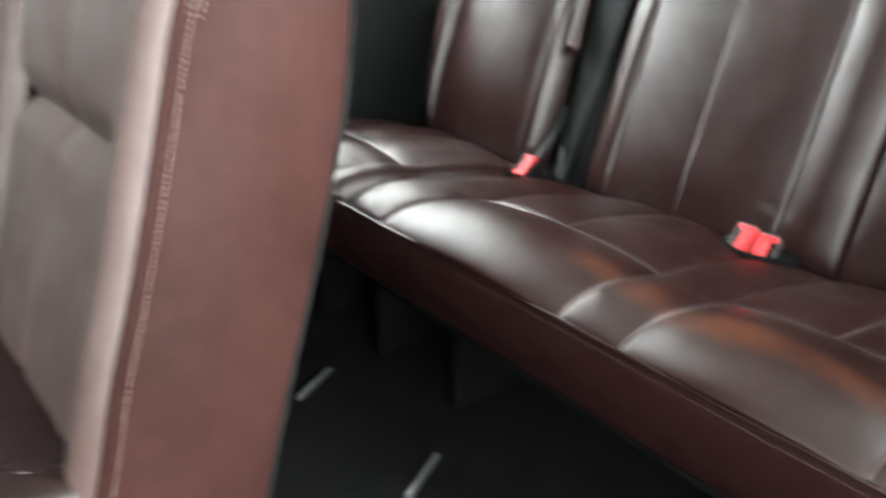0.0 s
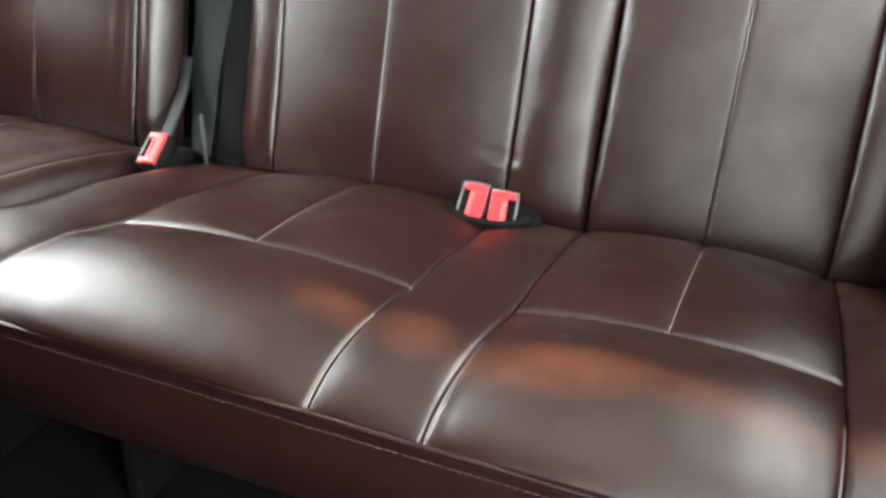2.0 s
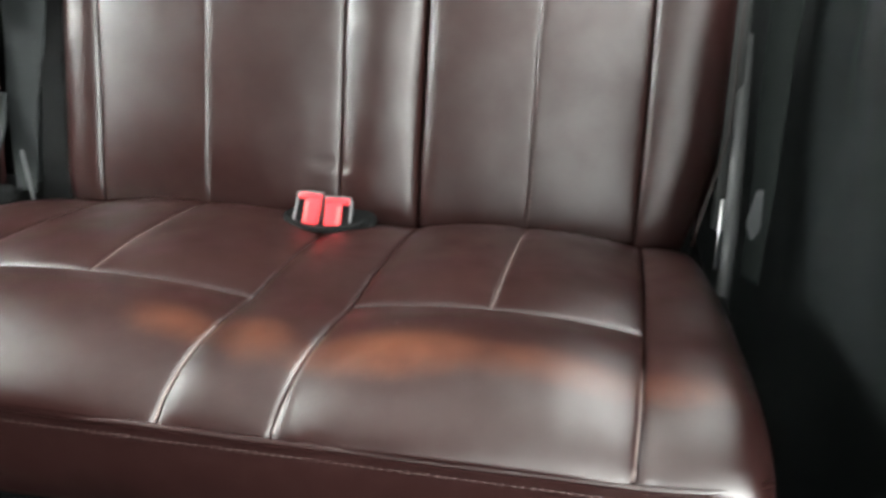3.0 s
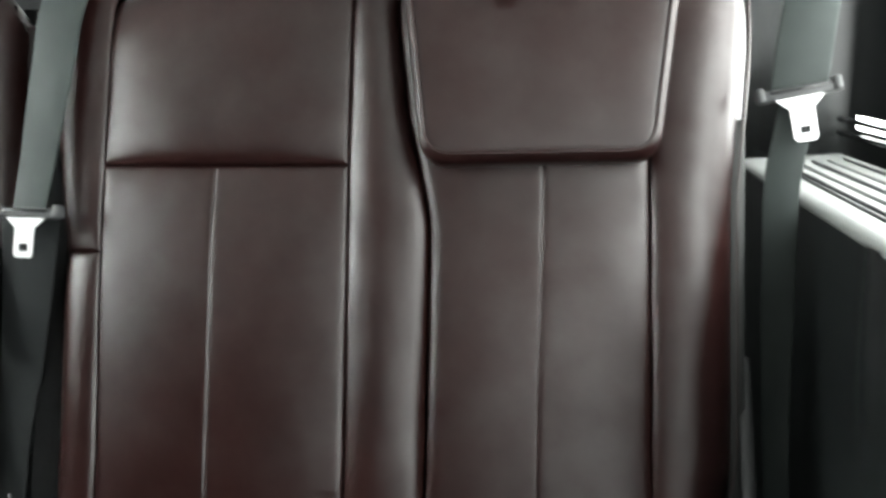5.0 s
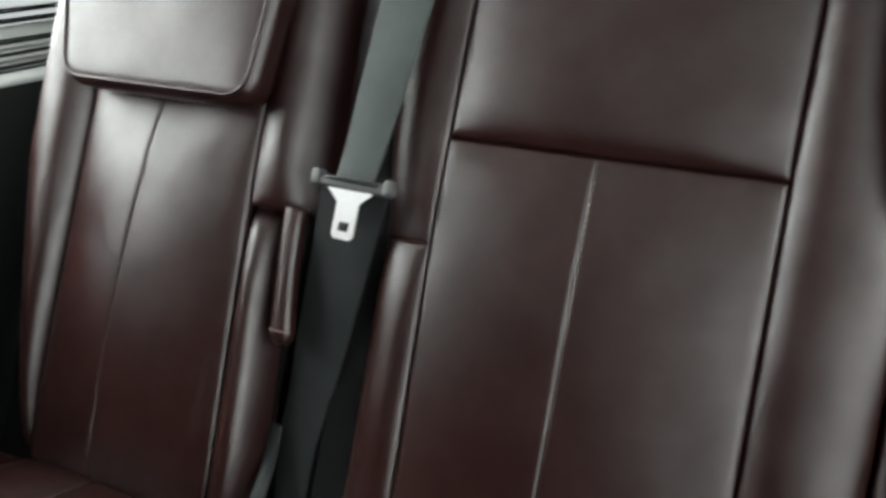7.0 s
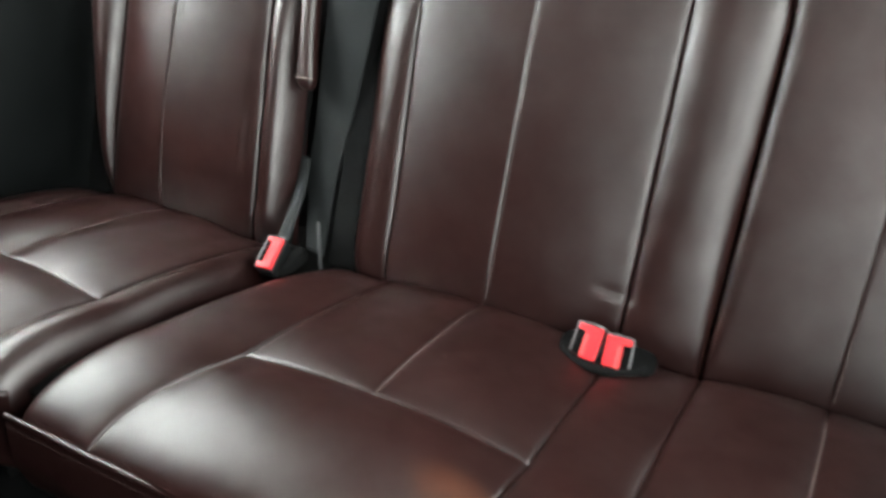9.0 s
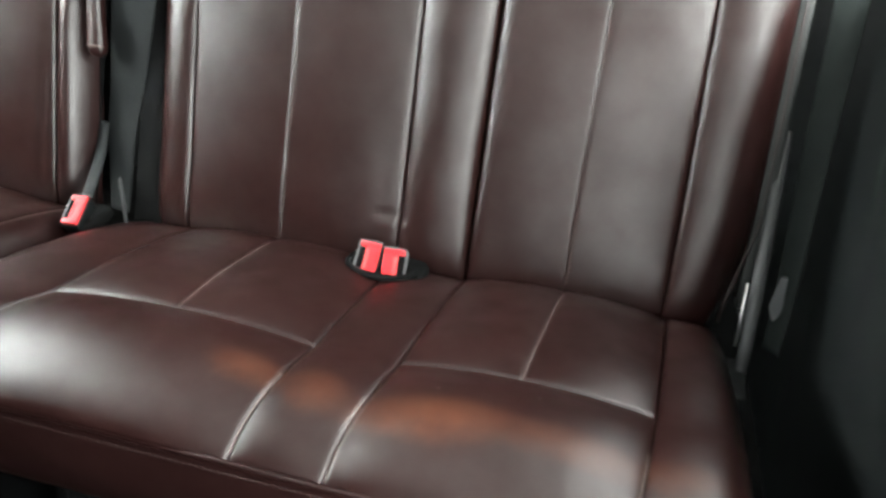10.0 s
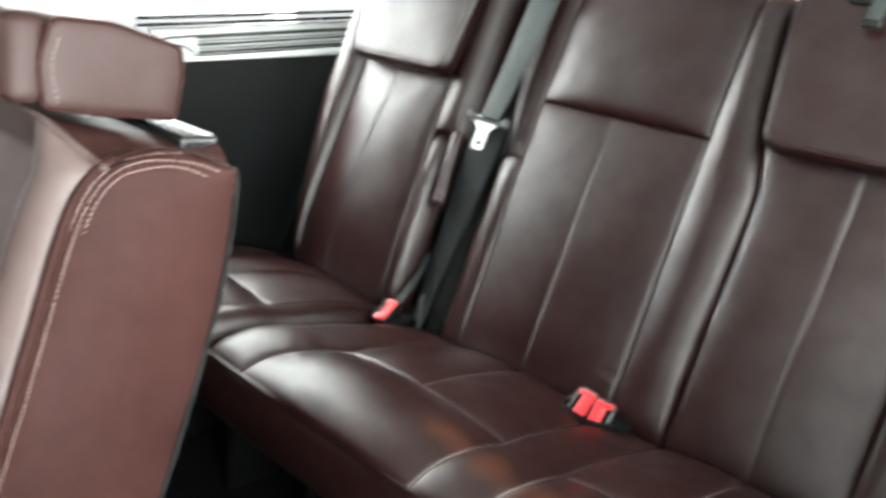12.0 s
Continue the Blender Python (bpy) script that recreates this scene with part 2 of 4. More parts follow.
def tube(points, radius, sides=8, bm=None, flat=1.0):
    """A rod along points; flat squeezes it across."""
    p = [Vector(q) for q in points]
    rows = []
    up = Vector((0.03, 0.1, 1)).normalized()
    for i, q in enumerate(p):
        way = (p[min(i + 1, len(p) - 1)] - p[max(i - 1, 0)]).normalized()
        side = way.cross(up)
        if side.length < 1e-3:
            side = way.cross(Vector((1, 0, 0)))
        side.normalize()
        over = side.cross(way).normalized()
        rows.append([q + radius * (math.cos(a) * side + flat * math.sin(a) * over) for a in (2 * math.pi * k / sides for k in range(sides))])
    bm, vs = sheet(rows, bm, closed=True)
    bm.faces.new(vs[0])
    bm.faces.new(vs[-1])
    return bm


def stitches(points, normal, bm=None, length=0.0052, gap=0.0014, radius=0.0008, lift=0.0006):
    """Single thread stitches along a line of points."""
    bm = bm or bmesh.new()
    pts, total = spline(points, max(2, int(sum((Vector(b) - Vector(a)).length for a, b in zip(points, points[1:])) / 0.0015)))
    n = int(total / (length + gap))
    for k in range(n):
        a, b = k * (length + gap) / total, (k * (length + gap) + length) / total
        pa, pb = (pts[min(len(pts) - 1, int(v * (len(pts) - 1)))] for v in (a, b))
        way = (pb - pa)
        if way.length < 1e-5:
            continue
        way.normalize()
        nn = Vector(normal(pa) if callable(normal) else normal).normalized()
        side = way.cross(nn).normalized()
        q = [bm.verts.new(v) for v in (pa - side * radius, pa + side * radius, pb + side * radius, pb - side * radius)]
        t = [bm.verts.new(v) for v in (pa * 0.7 + pb * 0.3 + nn * (lift + radius), pa * 0.3 + pb * 0.7 + nn * (lift + radius))]
        bm.faces.new((q[0], q[1], t[0]))
        bm.faces.new((q[1], q[2], t[1], t[0]))
        bm.faces.new((q[2], q[3], t[1]))
        bm.faces.new((q[3], q[0], t[0], t[1]))
    return bm


def ribbon(points, acrosses, width, thick=0.0014, n=60, end_width=None):
    """Belt webbing along points; acrosses: the width's direction at each of them."""
    pts, _ = spline(points, n)
    wide, _ = spline(acrosses, n)
    rows = []
    for i, q in enumerate(pts):
        way = (pts[min(i + 1, n)] - pts[max(i - 1, 0)]).normalized()
        w = wide[i].normalized()
        nn = w.cross(way).normalized()
        h = (width + ((end_width or width) - width) * (i / n) ** 1.5) / 2
        rows.append([q - w * h - nn * thick / 2, q - w * (h - 0.0015) - nn * thick, q + w * (h - 0.0015) - nn * thick, q + w * h - nn * thick / 2,
                     q + w * h + nn * thick / 2, q + w * (h - 0.0015) + nn * thick, q - w * (h - 0.0015) + nn * thick, q - w * h + nn * thick / 2])
    bm, vs = sheet(rows, closed=True)
    bm.faces.new(vs[0])
    bm.faces.new(vs[-1])
    return bm


# ---- upholstery ----
class Hull:
    """A surface of upholstery: x across, s along a profile curve in the y-z plane (metres from its start)."""

    def __init__(self, profile, crowns=(), n=160):
        self.pts, self.length = spline([(0, y, z) for y, z in profile], n)
        self.n, self.crowns = n, crowns

    def at_z(self, z):
        return min(range(self.n + 1), key=lambda i: abs(self.pts[i].z - z)) / self.n * self.length

    def at_y(self, y):
        return min(range(self.n + 1), key=lambda i: abs(self.pts[i].y - y)) / self.n * self.length

    def frame_at(self, s):
        f = max(0.0, min(1.0, s / self.length)) * self.n
        i = min(self.n - 1, int(f))
        p = self.pts[i].lerp(self.pts[i + 1], f - i)
        a, b = self.pts[max(0, i - 1)], self.pts[min(self.n, i + 2)]
        way = (b - a).normalized()
        return p, Vector((1, 0, 0)).cross(way).normalized()

    def point(self, x, s, lift=0.0):
        p, nn = self.frame_at(s)
        for x0, x1, high in self.crowns:
            if x0 < x < x1:
                lift += high * (1 - ((2 * x - x0 - x1) / (x1 - x0)) ** 2)
        return Vector((x, p.y, p.z)) + nn * lift


def along(v, s):
    return v(s) if callable(v) else v


def panel(hull, x0, x1, s0, s1, puff=0.01, grooves=(0.006, 0.006, 0.006, 0.006), round_by=0.007, wrap=(0, 0, 0, 0), nu=26, nv=44, power=2.0, wrinkle=0.0007, seed=0.0, dents=(), rise_power=None, joined=""):
    """One sewn piece: it swells by puff and dips into its seams. grooves: depth at x0, x1, s0, s1. wrap: how far an open edge rolls away, same order. joined: the side (left or right) that shares its crown with a neighbour."""
    rows = []
    if hull is BACK and s0 == 0:  # the foot of the back tucks in behind the cushion
        wrap = (wrap[0], wrap[1], 0.024, wrap[3])
    for j in range(nv + 1):
        b = rise(j / nv)
        s = s0 + (s1 - s0) * b
        xa, xb = along(x0, s), along(x1, s)
        row = []
        for i in range(nu + 1):
            a = rise(i / nu)
            x = xa + (xb - xa) * a
            d = ((x - xa), (xb - x), (s - s0), (s1 - s))
            c = {"left": 0.5 + a / 2, "right": a / 2}.get(joined, a)
            swell = puff * (1 - abs(2 * c - 1) ** power) * (1 - abs(2 * b - 1) ** (rise_power or power + 3))
            dip = max(g * (0.80 * math.exp(-max(e, 0.0) / 0.0011) + 0.20 * math.exp(-((max(e, 0.0) / round_by) ** 1.6))) for g, e in zip(grooves, d))
            roll = sum(w * math.exp(-e / (0.010 if hull is SEAT else 0.018)) for w, e in zip(wrap, d) if w)
            w = noise.noise(Vector((x * 22 + seed, s * 13, seed))) + 0.5 * noise.noise(Vector((x * 60, s * 30 + seed, 3.0)))
            edge = min(1.0, min(d) / 0.03)
            for dx, ds, rx, rs, deep in dents:
                swell += deep * math.exp(-(((x - dx) / rx) ** 4) - ((s - ds) / rs) ** 2)
            row.append(hull.point(x, s, swell - dip - roll + wrinkle * w * edge))
        rows.append(row)
    return sheet(rows)[0]


def pillow(outline, to_world, depth, bevel=0.012, puff=0.01, rings=9):
    """A padded slab: a rounded outline (x, h) lofted to depth, with a soft edge and a swelling front."""
    c = Vector((sum(p[0] for p in outline) / len(outline), sum(p[1] for p in outline) / len(outline)))
    rows = []

    def inset(shrink):
        out = []
        m = len(outline)
        for k in range(m):
            p, a, q = Vector(outline[k]), Vector(outline[k - 1]), Vector(outline[(k + 1) % m])
            t = (q - a).normalized()
            inward = Vector((-t.y, t.x))
            if inward.dot(c - p) < 0:
                inward = -inward
            out.append(p + inward * shrink)
        return out

    def ring(shrink, d):
        return [to_world(p.x, p.y, d) for p in inset(shrink)]

    rows.append(ring(0.02, 0.0))
    rows.append(ring(0.004, 0.002))
    for k in range(1, 4):
        rows.append(ring(0.0, 0.004 + (depth - bevel - 0.004) * k / 3))
    for k in range(1, 5):
        a = math.pi / 2 * k / 4
        rows.append(ring(bevel * (1 - math.cos(a)), depth - bevel + bevel * math.sin(a)))
    edge = inset(bevel)
    hx, hy = (max(abs(p[k] - c[k]) for p in edge) for k in (0, 1))
    for k in range(1, rings):
        f = k / rings
        row = []
        for p in edge:
            q = Vector((c.x + (p.x - c.x) * (1 - f), c.y + (p.y - c.y) * (1 - f)))
            a, e = min(1.0, abs(q.x - c.x) / hx), min(1.0, abs(q.y - c.y) / hy)
            row.append(to_world(q.x, q.y, depth + puff * (1 - a**2.5) * (1 - e**2.5)))
        rows.append(row)
    bm, vs = sheet(rows, closed=True)
    bm.faces.new(vs[0])
    bm.faces.new(vs[-1])
    return bm


def rounded(corners, radii, n=6):
    """An outline with rounded corners, counter-clockwise."""
    out = []
    m = len(corners)
    for i in range(m):
        p, a, b = Vector(corners[i]), Vector(corners[i - 1]), Vector(corners[(i + 1) % m])
        r = radii[i]
        u, w = (a - p).normalized(), (b - p).normalized()
        for k in range(n + 1):
            t = k / n
            out.append(tuple((p + u * r) * (1 - t) ** 2 + 2 * t * (1 - t) * p + (p + w * r) * t * t))
        for f in (0.3, 0.5, 0.7):
            out.append(tuple((p + w * r).lerp(b + (p - b).normalized() * radii[(i + 1) % m], f)))
    return out


TAN = 0.32
CUSHION_LINE = [(0.476, 0.3445), (0.46, 0.349), (0.40, 0.364), (0.30, 0.381), (0.218, 0.388), (0.17, 0.3972), (0.13, 0.4010), (0.105, 0.4005), (0.085, 0.3975), (0.067, 0.3920), (0.053, 0.3845), (0.043, 0.3770)]
BACK_LINE = [(0.485 + (z - 0.41) * TAN, z) for z in (0.33, 0.42, 0.55, 0.68, 0.785, 0.88, 0.95)] + [(0.672, 0.985), (0.692, 1.001), (0.722, 0.999), (0.752, 0.98)]
CUSHION_LINE = CUSHION_LINE[::-1]


def lines_on(hull, xs, s0, s1, lift=-0.004, n=24):
    """Points down a seam of constant or varying x."""
    return [hull.point(along(xs, s0 + (s1 - s0) * k / n), s0 + (s1 - s0) * k / n, lift) for k in range(n + 1)]


def across(hull, x0, x1, s, lift=-0.004, n=16):
    return [hull.point(x0 + (x1 - x0) * k / n, s, lift) for k in range(n + 1)]


def cushion_normal(p):
    return Vector((0, -0.25, 1))


def back_normal(p):
    return Vector((0, -0.95, 0.31))


# ---- the body of the car ----
def shell(name, bm, mat, label, category, smooth=False):
    return tagged(link_mesh(name, bm, mat, smooth), label, category, kind="structure")


def ease(v, a, b):
    t = max(0.0, min(1.0, (v - a) / (b - a)))
    return t * t * (3 - 2 * t)


def trim_x(y, z):
    """Inner face of the right trim panel: it bellies inwards round the cup holders."""
    return 0.555 + 0.012 * math.sin(3.0 * y + 4 * z) + 0.03 * max(0.0, 0.35 - z) - 0.026 * (1 - ease(y, 0.18, 0.40)) * ease(z, 0.30, 0.50) * (1 - ease(z, 0.645, 0.70)) - 0.008 * math.exp(-(((y - 0.425) / 0.02) ** 2)) * ease(z, 0.50, 0.62)


def build_body():
    # floor with a soft carpet relief, higher under the bench
    rows = []
    for j in range(61):
        y = -2.45 + 4.2 * j / 60
        rows.append([Vector((-1.15 + 1.95 * i / 40, y, 0.004 * noise.noise(Vector((i * 0.6, j * 0.6, 0))) - 0.002)) for i in range(41)])
    bm, vs = sheet(rows)
    low = [[bm.verts.new((p.co.x, p.co.y, -0.06)) for p in (vs[0][0], vs[0][-1])], [bm.verts.new((p.co.x, p.co.y, -0.06)) for p in (vs[-1][0], vs[-1][-1])]]
    bm.faces.new((low[0][0], low[0][1], low[1][1], low[1][0]))
    shell("floor", bm, CARPET, "black carpeted car floor", "floor", True)
    # roof lining, slightly domed
    rows = [[Vector((-1.15 + 1.95 * i / 20, -2.45 + 4.2 * j / 20, 1.30 - 0.07 * ((i - 10) / 10) ** 2 - 0.05 * ((j - 10) / 10) ** 2)) for i in range(21)] for j in range(21)]
    bm, vs = sheet(rows)
    rows2 = [[p + Vector((0, 0, 0.05)) for p in row] for row in rows]
    sheet(rows2, bm)
    shell("ceiling", bm, HEADLINER, "pale grey fabric roof lining", "ceiling", True)
    for side, x, out in (("left", -0.985, -1), ("right", 0.555, 1)):
        # lower trim panel beside the bench: gently bowed, with thickness
        rows = []
        for j in range(141):
            y = -0.05 + 1.75 * j / 140 if side == "right" else -0.42 + 2.12 * j / 140
            rows.append([Vector((trim_x(y, z) if side == "right" else x + out * (0.012 * math.sin(3.0 * y + 4 * z) + 0.03 * max(0.0, 0.35 - z)), y, z)) for z in (0.0, 0.1, 0.2, 0.3, 0.35, 0.4, 0.45, 0.5, 0.54, 0.58, 0.62, 0.65, 0.67, 0.69, 0.71, 0.735 + (0.10 * (y - 0.35) if side == "left" and y > 0 else 0.0))])
        bm, vs = sheet(rows)
        sheet([[p + Vector((out * 0.06, 0, 0)) for p in row] for row in rows], bm)
        shell("wall_" + side, bm, BLACK, "black moulded plastic lower side trim", "wall", True)
    # unseen panel beside the second row, pale to bounce light onto its front
    rows = [[Vector((-0.985 - 0.012 * math.sin(3.0 * y + 4 * z) - 0.03 * max(0.0, 0.35 - z), y, z)) for z in (0.0, 0.1, 0.2, 0.3, 0.4, 0.5, 0.6, 0.66, 0.70)] for y in [-2.45 + 2.03 * k / 60 for k in range(61)]]
    bm, vs = sheet(rows)
    sheet([[p - Vector((0.06, 0, 0)) for p in row] for row in rows], bm)
    shell("wall_left_bounce", bm, GREY, "unseen panel made pale to bounce light at the second row", "wall", True)
    # outer panels and pillars that close the cabin
    for name, lo, hi in (("wall_front", (-1.2, -2.5, -0.06), (0.85, -2.42, 0.75)), ("wall_back", (-1.2, 1.70, -0.06), (0.85, 1.78, 0.86)),
                         ("pillar_left", (-1.16, 0.95, 0.82), (-1.03, 1.70, 1.28)), ("pillar_right", (0.62, 1.02, 0.66), (0.78, 1.70, 1.28)),
                         ("pillar_left_middle", (-1.16, -0.40, 0.70), (-1.05, -0.16, 1.28)), ("wall_left_front", (-1.16, -2.45, 0.70), (-1.05, -0.40, 0.83)), ("pillar_left_front", (-1.16, -2.45, 0.83), (-1.05, -1.75, 1.28)), ("door_pillar_right", (0.64, -0.12, 0.0), (0.76, -0.02, 1.28)),
                         ("wall_right_front", (0.72, -2.45, 0.0), (0.80, -1.0, 0.92))):
        shell(name, boxed(lo, hi, 0.012), BLACK, "black trim of the car body", "wall", True)


def ledge(side):
    """The pale shelf under the side window, ribbed on top, with the black window seal behind it."""
    left = side == "left"
    x, out = (-0.985, -1) if left else (0.548, 1)
    y0, y1 = (0.305, 1.05) if left else (-0.04, 1.0)
    v0 = y0 + 0.06 if left else 0.41

    def low(y):
        return 0.719 + 0.122 * (y - 0.37) if left else 0.688 - 0.008 * ease(y, 0.17, 0.27) + 0.048 * ease(y, 0.28, 0.39)

    def high(y):
        return low(y) + 0.045 if left else 0.745

    root = thing("window_ledge", (x, y0, low(y0)), "pale grey plastic window ledge with ribbed vents above black trim", "ledge", "window ledges", "structure")
    # (outward, share of the height between the lower edge and the shelf)
    prof = [(0.03, -0.1), (0.0, 0.0), (-0.006, 0.12), (-0.008, 0.5), (-0.002, 0.85), (0.012, 1.0), (0.035, 1.05), (0.085, 1.2), (0.11, 1.32), (0.125, 1.4), (0.14, 1.4)]
    if left:
        prof = [(0.03, -0.18), (0.0, 0.0), (-0.005, 0.09), (-0.004, 0.22), (0.004, 0.36), (0.03, 0.53), (0.06, 0.83), (0.09, 1.13), (0.115, 1.38), (0.13, 1.47), (0.145, 1.47)]
    rows = []
    for j in range(61):
        y = y0 + (y1 - y0) * j / 60
        line, _ = spline([(0, d, low(y) + (high(y) - low(y)) * h) for d, h in prof], 40)
        rows.append([Vector((x + out * p.y, y, p.z)) for p in line])
    bm, vs = sheet(rows)
    for end in (vs[0], vs[-1]):
        bm.faces.new(end)
    part("ledge_top", bm, GREY, root)

    def on_shelf(d, y, up=0.001):
        h = 0.53 + (d - 0.03) * 10.0 if left else 1.05 + (d - 0.035) * 3.0
        return Vector((x + out * d, y, low(y) + (high(y) - low(y)) * h + up))

    for k in range(5):
        d = 0.036 + (0.013 if left else 0.022) * k
        a, b = v0 + 0.006 * k, y1 - 0.08
        part("vent_rib", tube([on_shelf(d, a + (b - a) * t / 8) for t in range(9)], 0.0030, 6), BLACK if k % 2 == 0 else GREY, root)
    line = [on_shelf(0.028, y1 - 0.06), on_shelf(0.026, v0 + 0.03), on_shelf(0.034, v0 - 0.01), on_shelf(0.06, v0 - 0.02), on_shelf(0.092 if left else 0.125, v0 - 0.025), on_shelf(0.094 if left else 0.128, y1 - 0.06)]
    part("vent_frame", tube(spline(line, 50)[0], 0.0022, 6), BLACK, root, "black line round the vent")
    for up in (0.074, 0.089) if left else (0.04, 0.06):
        base = low if left else high
        part("window_seal", tube([(x + out * 0.136, y0 - 0.03, base(y0 - 0.03) + up), (x + out * 0.136, y1, base(y1) + up)], 0.0045, 8), GLOSS, root, "black rubber window seal")
    if not left:
        part("fascia_line", tube([(x - 0.0065, y, 0.701 - 0.012 * ease(y, 0.15, 0.27)) for y in (-0.03, 0.1, 0.16, 0.2, 0.24, 0.27)], 0.0014, 6), BLACK, root)
    return root


def window_pane(name, lo, hi):
    m = bpy.data.materials.get("window_glass")
    if not m:
        m, n, l, b = material("window_glass")
        b.inputs["Transmission Weight"].default_value, b.inputs["Roughness"].default_value, b.inputs["IOR"].default_value = 1.0, 0.0, 1.02
        b.inputs["Base Color"].default_value = (0.95, 0.98, 0.97, 1)
    ob = shell(name, boxed(lo, hi), m, "clear car window with white daylight outside", "window")
    ob.visible_shadow = False
    return ob


def backdrop(name, lo, hi):
    m = bpy.data.materials.get("white_sky")
    if not m:
        m, n, l, p = material("white_sky")
        p.inputs["Base Color"].default_value = (0.8, 0.8, 0.8, 1)
        p.inputs["Emission Color"].default_value, p.inputs["Emission Strength"].default_value = (0.97, 1.0, 1.0, 1), 1.3
    shell(name, boxed(lo, hi), m, "overexposed white daylight outside the car", "backdrop")


backdrop("backdrop_left", (-3.02, -3.0, -0.5), (-3.0, 3.5, 3.0))
backdrop("backdrop_back", (-3.0, 3.5, -0.5), (3.0, 3.52, 3.0))
build_body()
ledge("left")
ledge("right")
window_pane("window_1", (-1.135, -0.16, 0.83), (-1.131, 0.95, 1.28))
window_pane("window_2", (0.706, 0.0, 0.78), (0.710, 1.02, 1.25))
window_pane("window_3", (-1.0, 1.70, 0.86), (0.62, 1.704, 1.28))


# ---- bench: the wide section with two places ----
CROWNS = [(-0.30, 0.010, 0.011), (0.105, 0.365, 0.011), (-0.795, -0.525, 0.011)]
SEAT = Hull(CUSHION_LINE, CROWNS)
BACK = Hull(BACK_LINE)
KNEE, REAR = SEAT.at_y(0.218), SEAT.length
PAD, TOP = BACK.at_z(0.785), BACK.length


def lean(x_low, z_low, x_high, z_high):
    """A seam of the backrest that slants between two heights."""
    a, b = BACK.at_z(z_low), BACK.at_z(z_high)
    return lambda s: x_low + (x_high - x_low) * max(0.0, min(1.0, (s - a) / (b - a)))


def flare(x_front, x_knee, x_rear):
    """A seam of the cushion through three x positions."""
    def at(s):
        return x_front + (x_knee - x_front) * s / KNEE if s < KNEE else x_knee + (x_rear - x_knee) * (s - KNEE) / (REAR - KNEE)
    return at


def cushion(root, edges, inserts, plain, ends):
    """Panels between the seams of a cushion. edges: seam by name; inserts: (left, middle, right); plain: (left, right) pairs; ends: outer edges that roll down."""
    for a, mid, b in inserts:
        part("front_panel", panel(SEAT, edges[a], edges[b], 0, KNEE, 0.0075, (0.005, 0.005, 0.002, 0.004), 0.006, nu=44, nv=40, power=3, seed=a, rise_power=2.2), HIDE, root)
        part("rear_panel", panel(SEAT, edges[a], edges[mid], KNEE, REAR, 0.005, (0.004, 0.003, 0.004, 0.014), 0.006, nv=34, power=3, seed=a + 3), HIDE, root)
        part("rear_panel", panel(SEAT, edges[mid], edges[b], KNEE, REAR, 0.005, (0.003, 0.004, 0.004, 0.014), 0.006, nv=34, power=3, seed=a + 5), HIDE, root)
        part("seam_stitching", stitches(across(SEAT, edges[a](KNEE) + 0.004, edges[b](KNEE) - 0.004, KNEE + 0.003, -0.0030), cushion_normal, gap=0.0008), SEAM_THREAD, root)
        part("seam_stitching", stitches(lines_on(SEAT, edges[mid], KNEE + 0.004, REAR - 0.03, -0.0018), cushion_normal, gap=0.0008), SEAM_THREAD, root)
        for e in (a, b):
            # specular line on the nose seams, painted as pale piping
            part("seam_piping", tube(lines_on(SEAT, lambda s, e=e: edges[e](s) + (0.0015 if e == a else -0.0015), 0.004, KNEE * 0.62, -0.0024), 0.0012, 6), PIPING, root, "thin piping, its glint put into a pale colour")
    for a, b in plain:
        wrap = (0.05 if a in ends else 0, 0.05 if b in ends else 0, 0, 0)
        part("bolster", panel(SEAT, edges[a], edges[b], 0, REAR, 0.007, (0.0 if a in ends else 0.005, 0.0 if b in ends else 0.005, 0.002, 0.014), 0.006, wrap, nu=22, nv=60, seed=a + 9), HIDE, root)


def fascia(root, x0, x1):
    """The padded front skirt below the welt, and the welt itself."""
    rows = []
    for j in range(15):
        f = j / 14
        z = 0.379 - 0.110 * f
        y = 0.043 + 0.010 * f - 0.010 * math.sin(math.pi * min(1.0, f * 1.02)) + (0.012 * ((f - 0.9) / 0.1) if f > 0.9 else 0)
        rows.append([Vector((x0 + (x1 - x0) * i / 60, y + 0.0015 * noise.noise(Vector((i * 0.3, j * 0.3, 5))) + (0.022 * (i / 60) ** 30), z)) for i in range(61)])
    skirt = part("front_skirt", sheet(rows)[0], HIDE, root)
    part("welt", tube([(x0 + (x1 - x0) * i / 40, 0.0415 + 0.022 * (i / 40) ** 30, 0.3785 + 0.0004 * math.sin(i)) for i in range(41)], 0.0026, 8), HIDE, root, "brown leather piping")
    part("skirt_stitching", stitches([(x0 + (x1 - x0) * i / 20, 0.0378 + 0.022 * (i / 20) ** 30, 0.3700) for i in range(21)], (0, -1, 0.1), None, 0.0046, 0.002, 0.0005, 0.0003), HIDE_THREAD, skirt)
    part("seat_pan", boxed((x0 + 0.02, 0.10, 0.225), (x1 - 0.02, 0.47, 0.335), 0.01), CARPET, root, "black underside of the seat")
    for x in (x0 + 0.10, x1 - 0.10):
        part("seat_leg", boxed((x - 0.010, 0.20, 0.0), (x + 0.010, 0.42, 0.24), 0.004), CARPET, root)


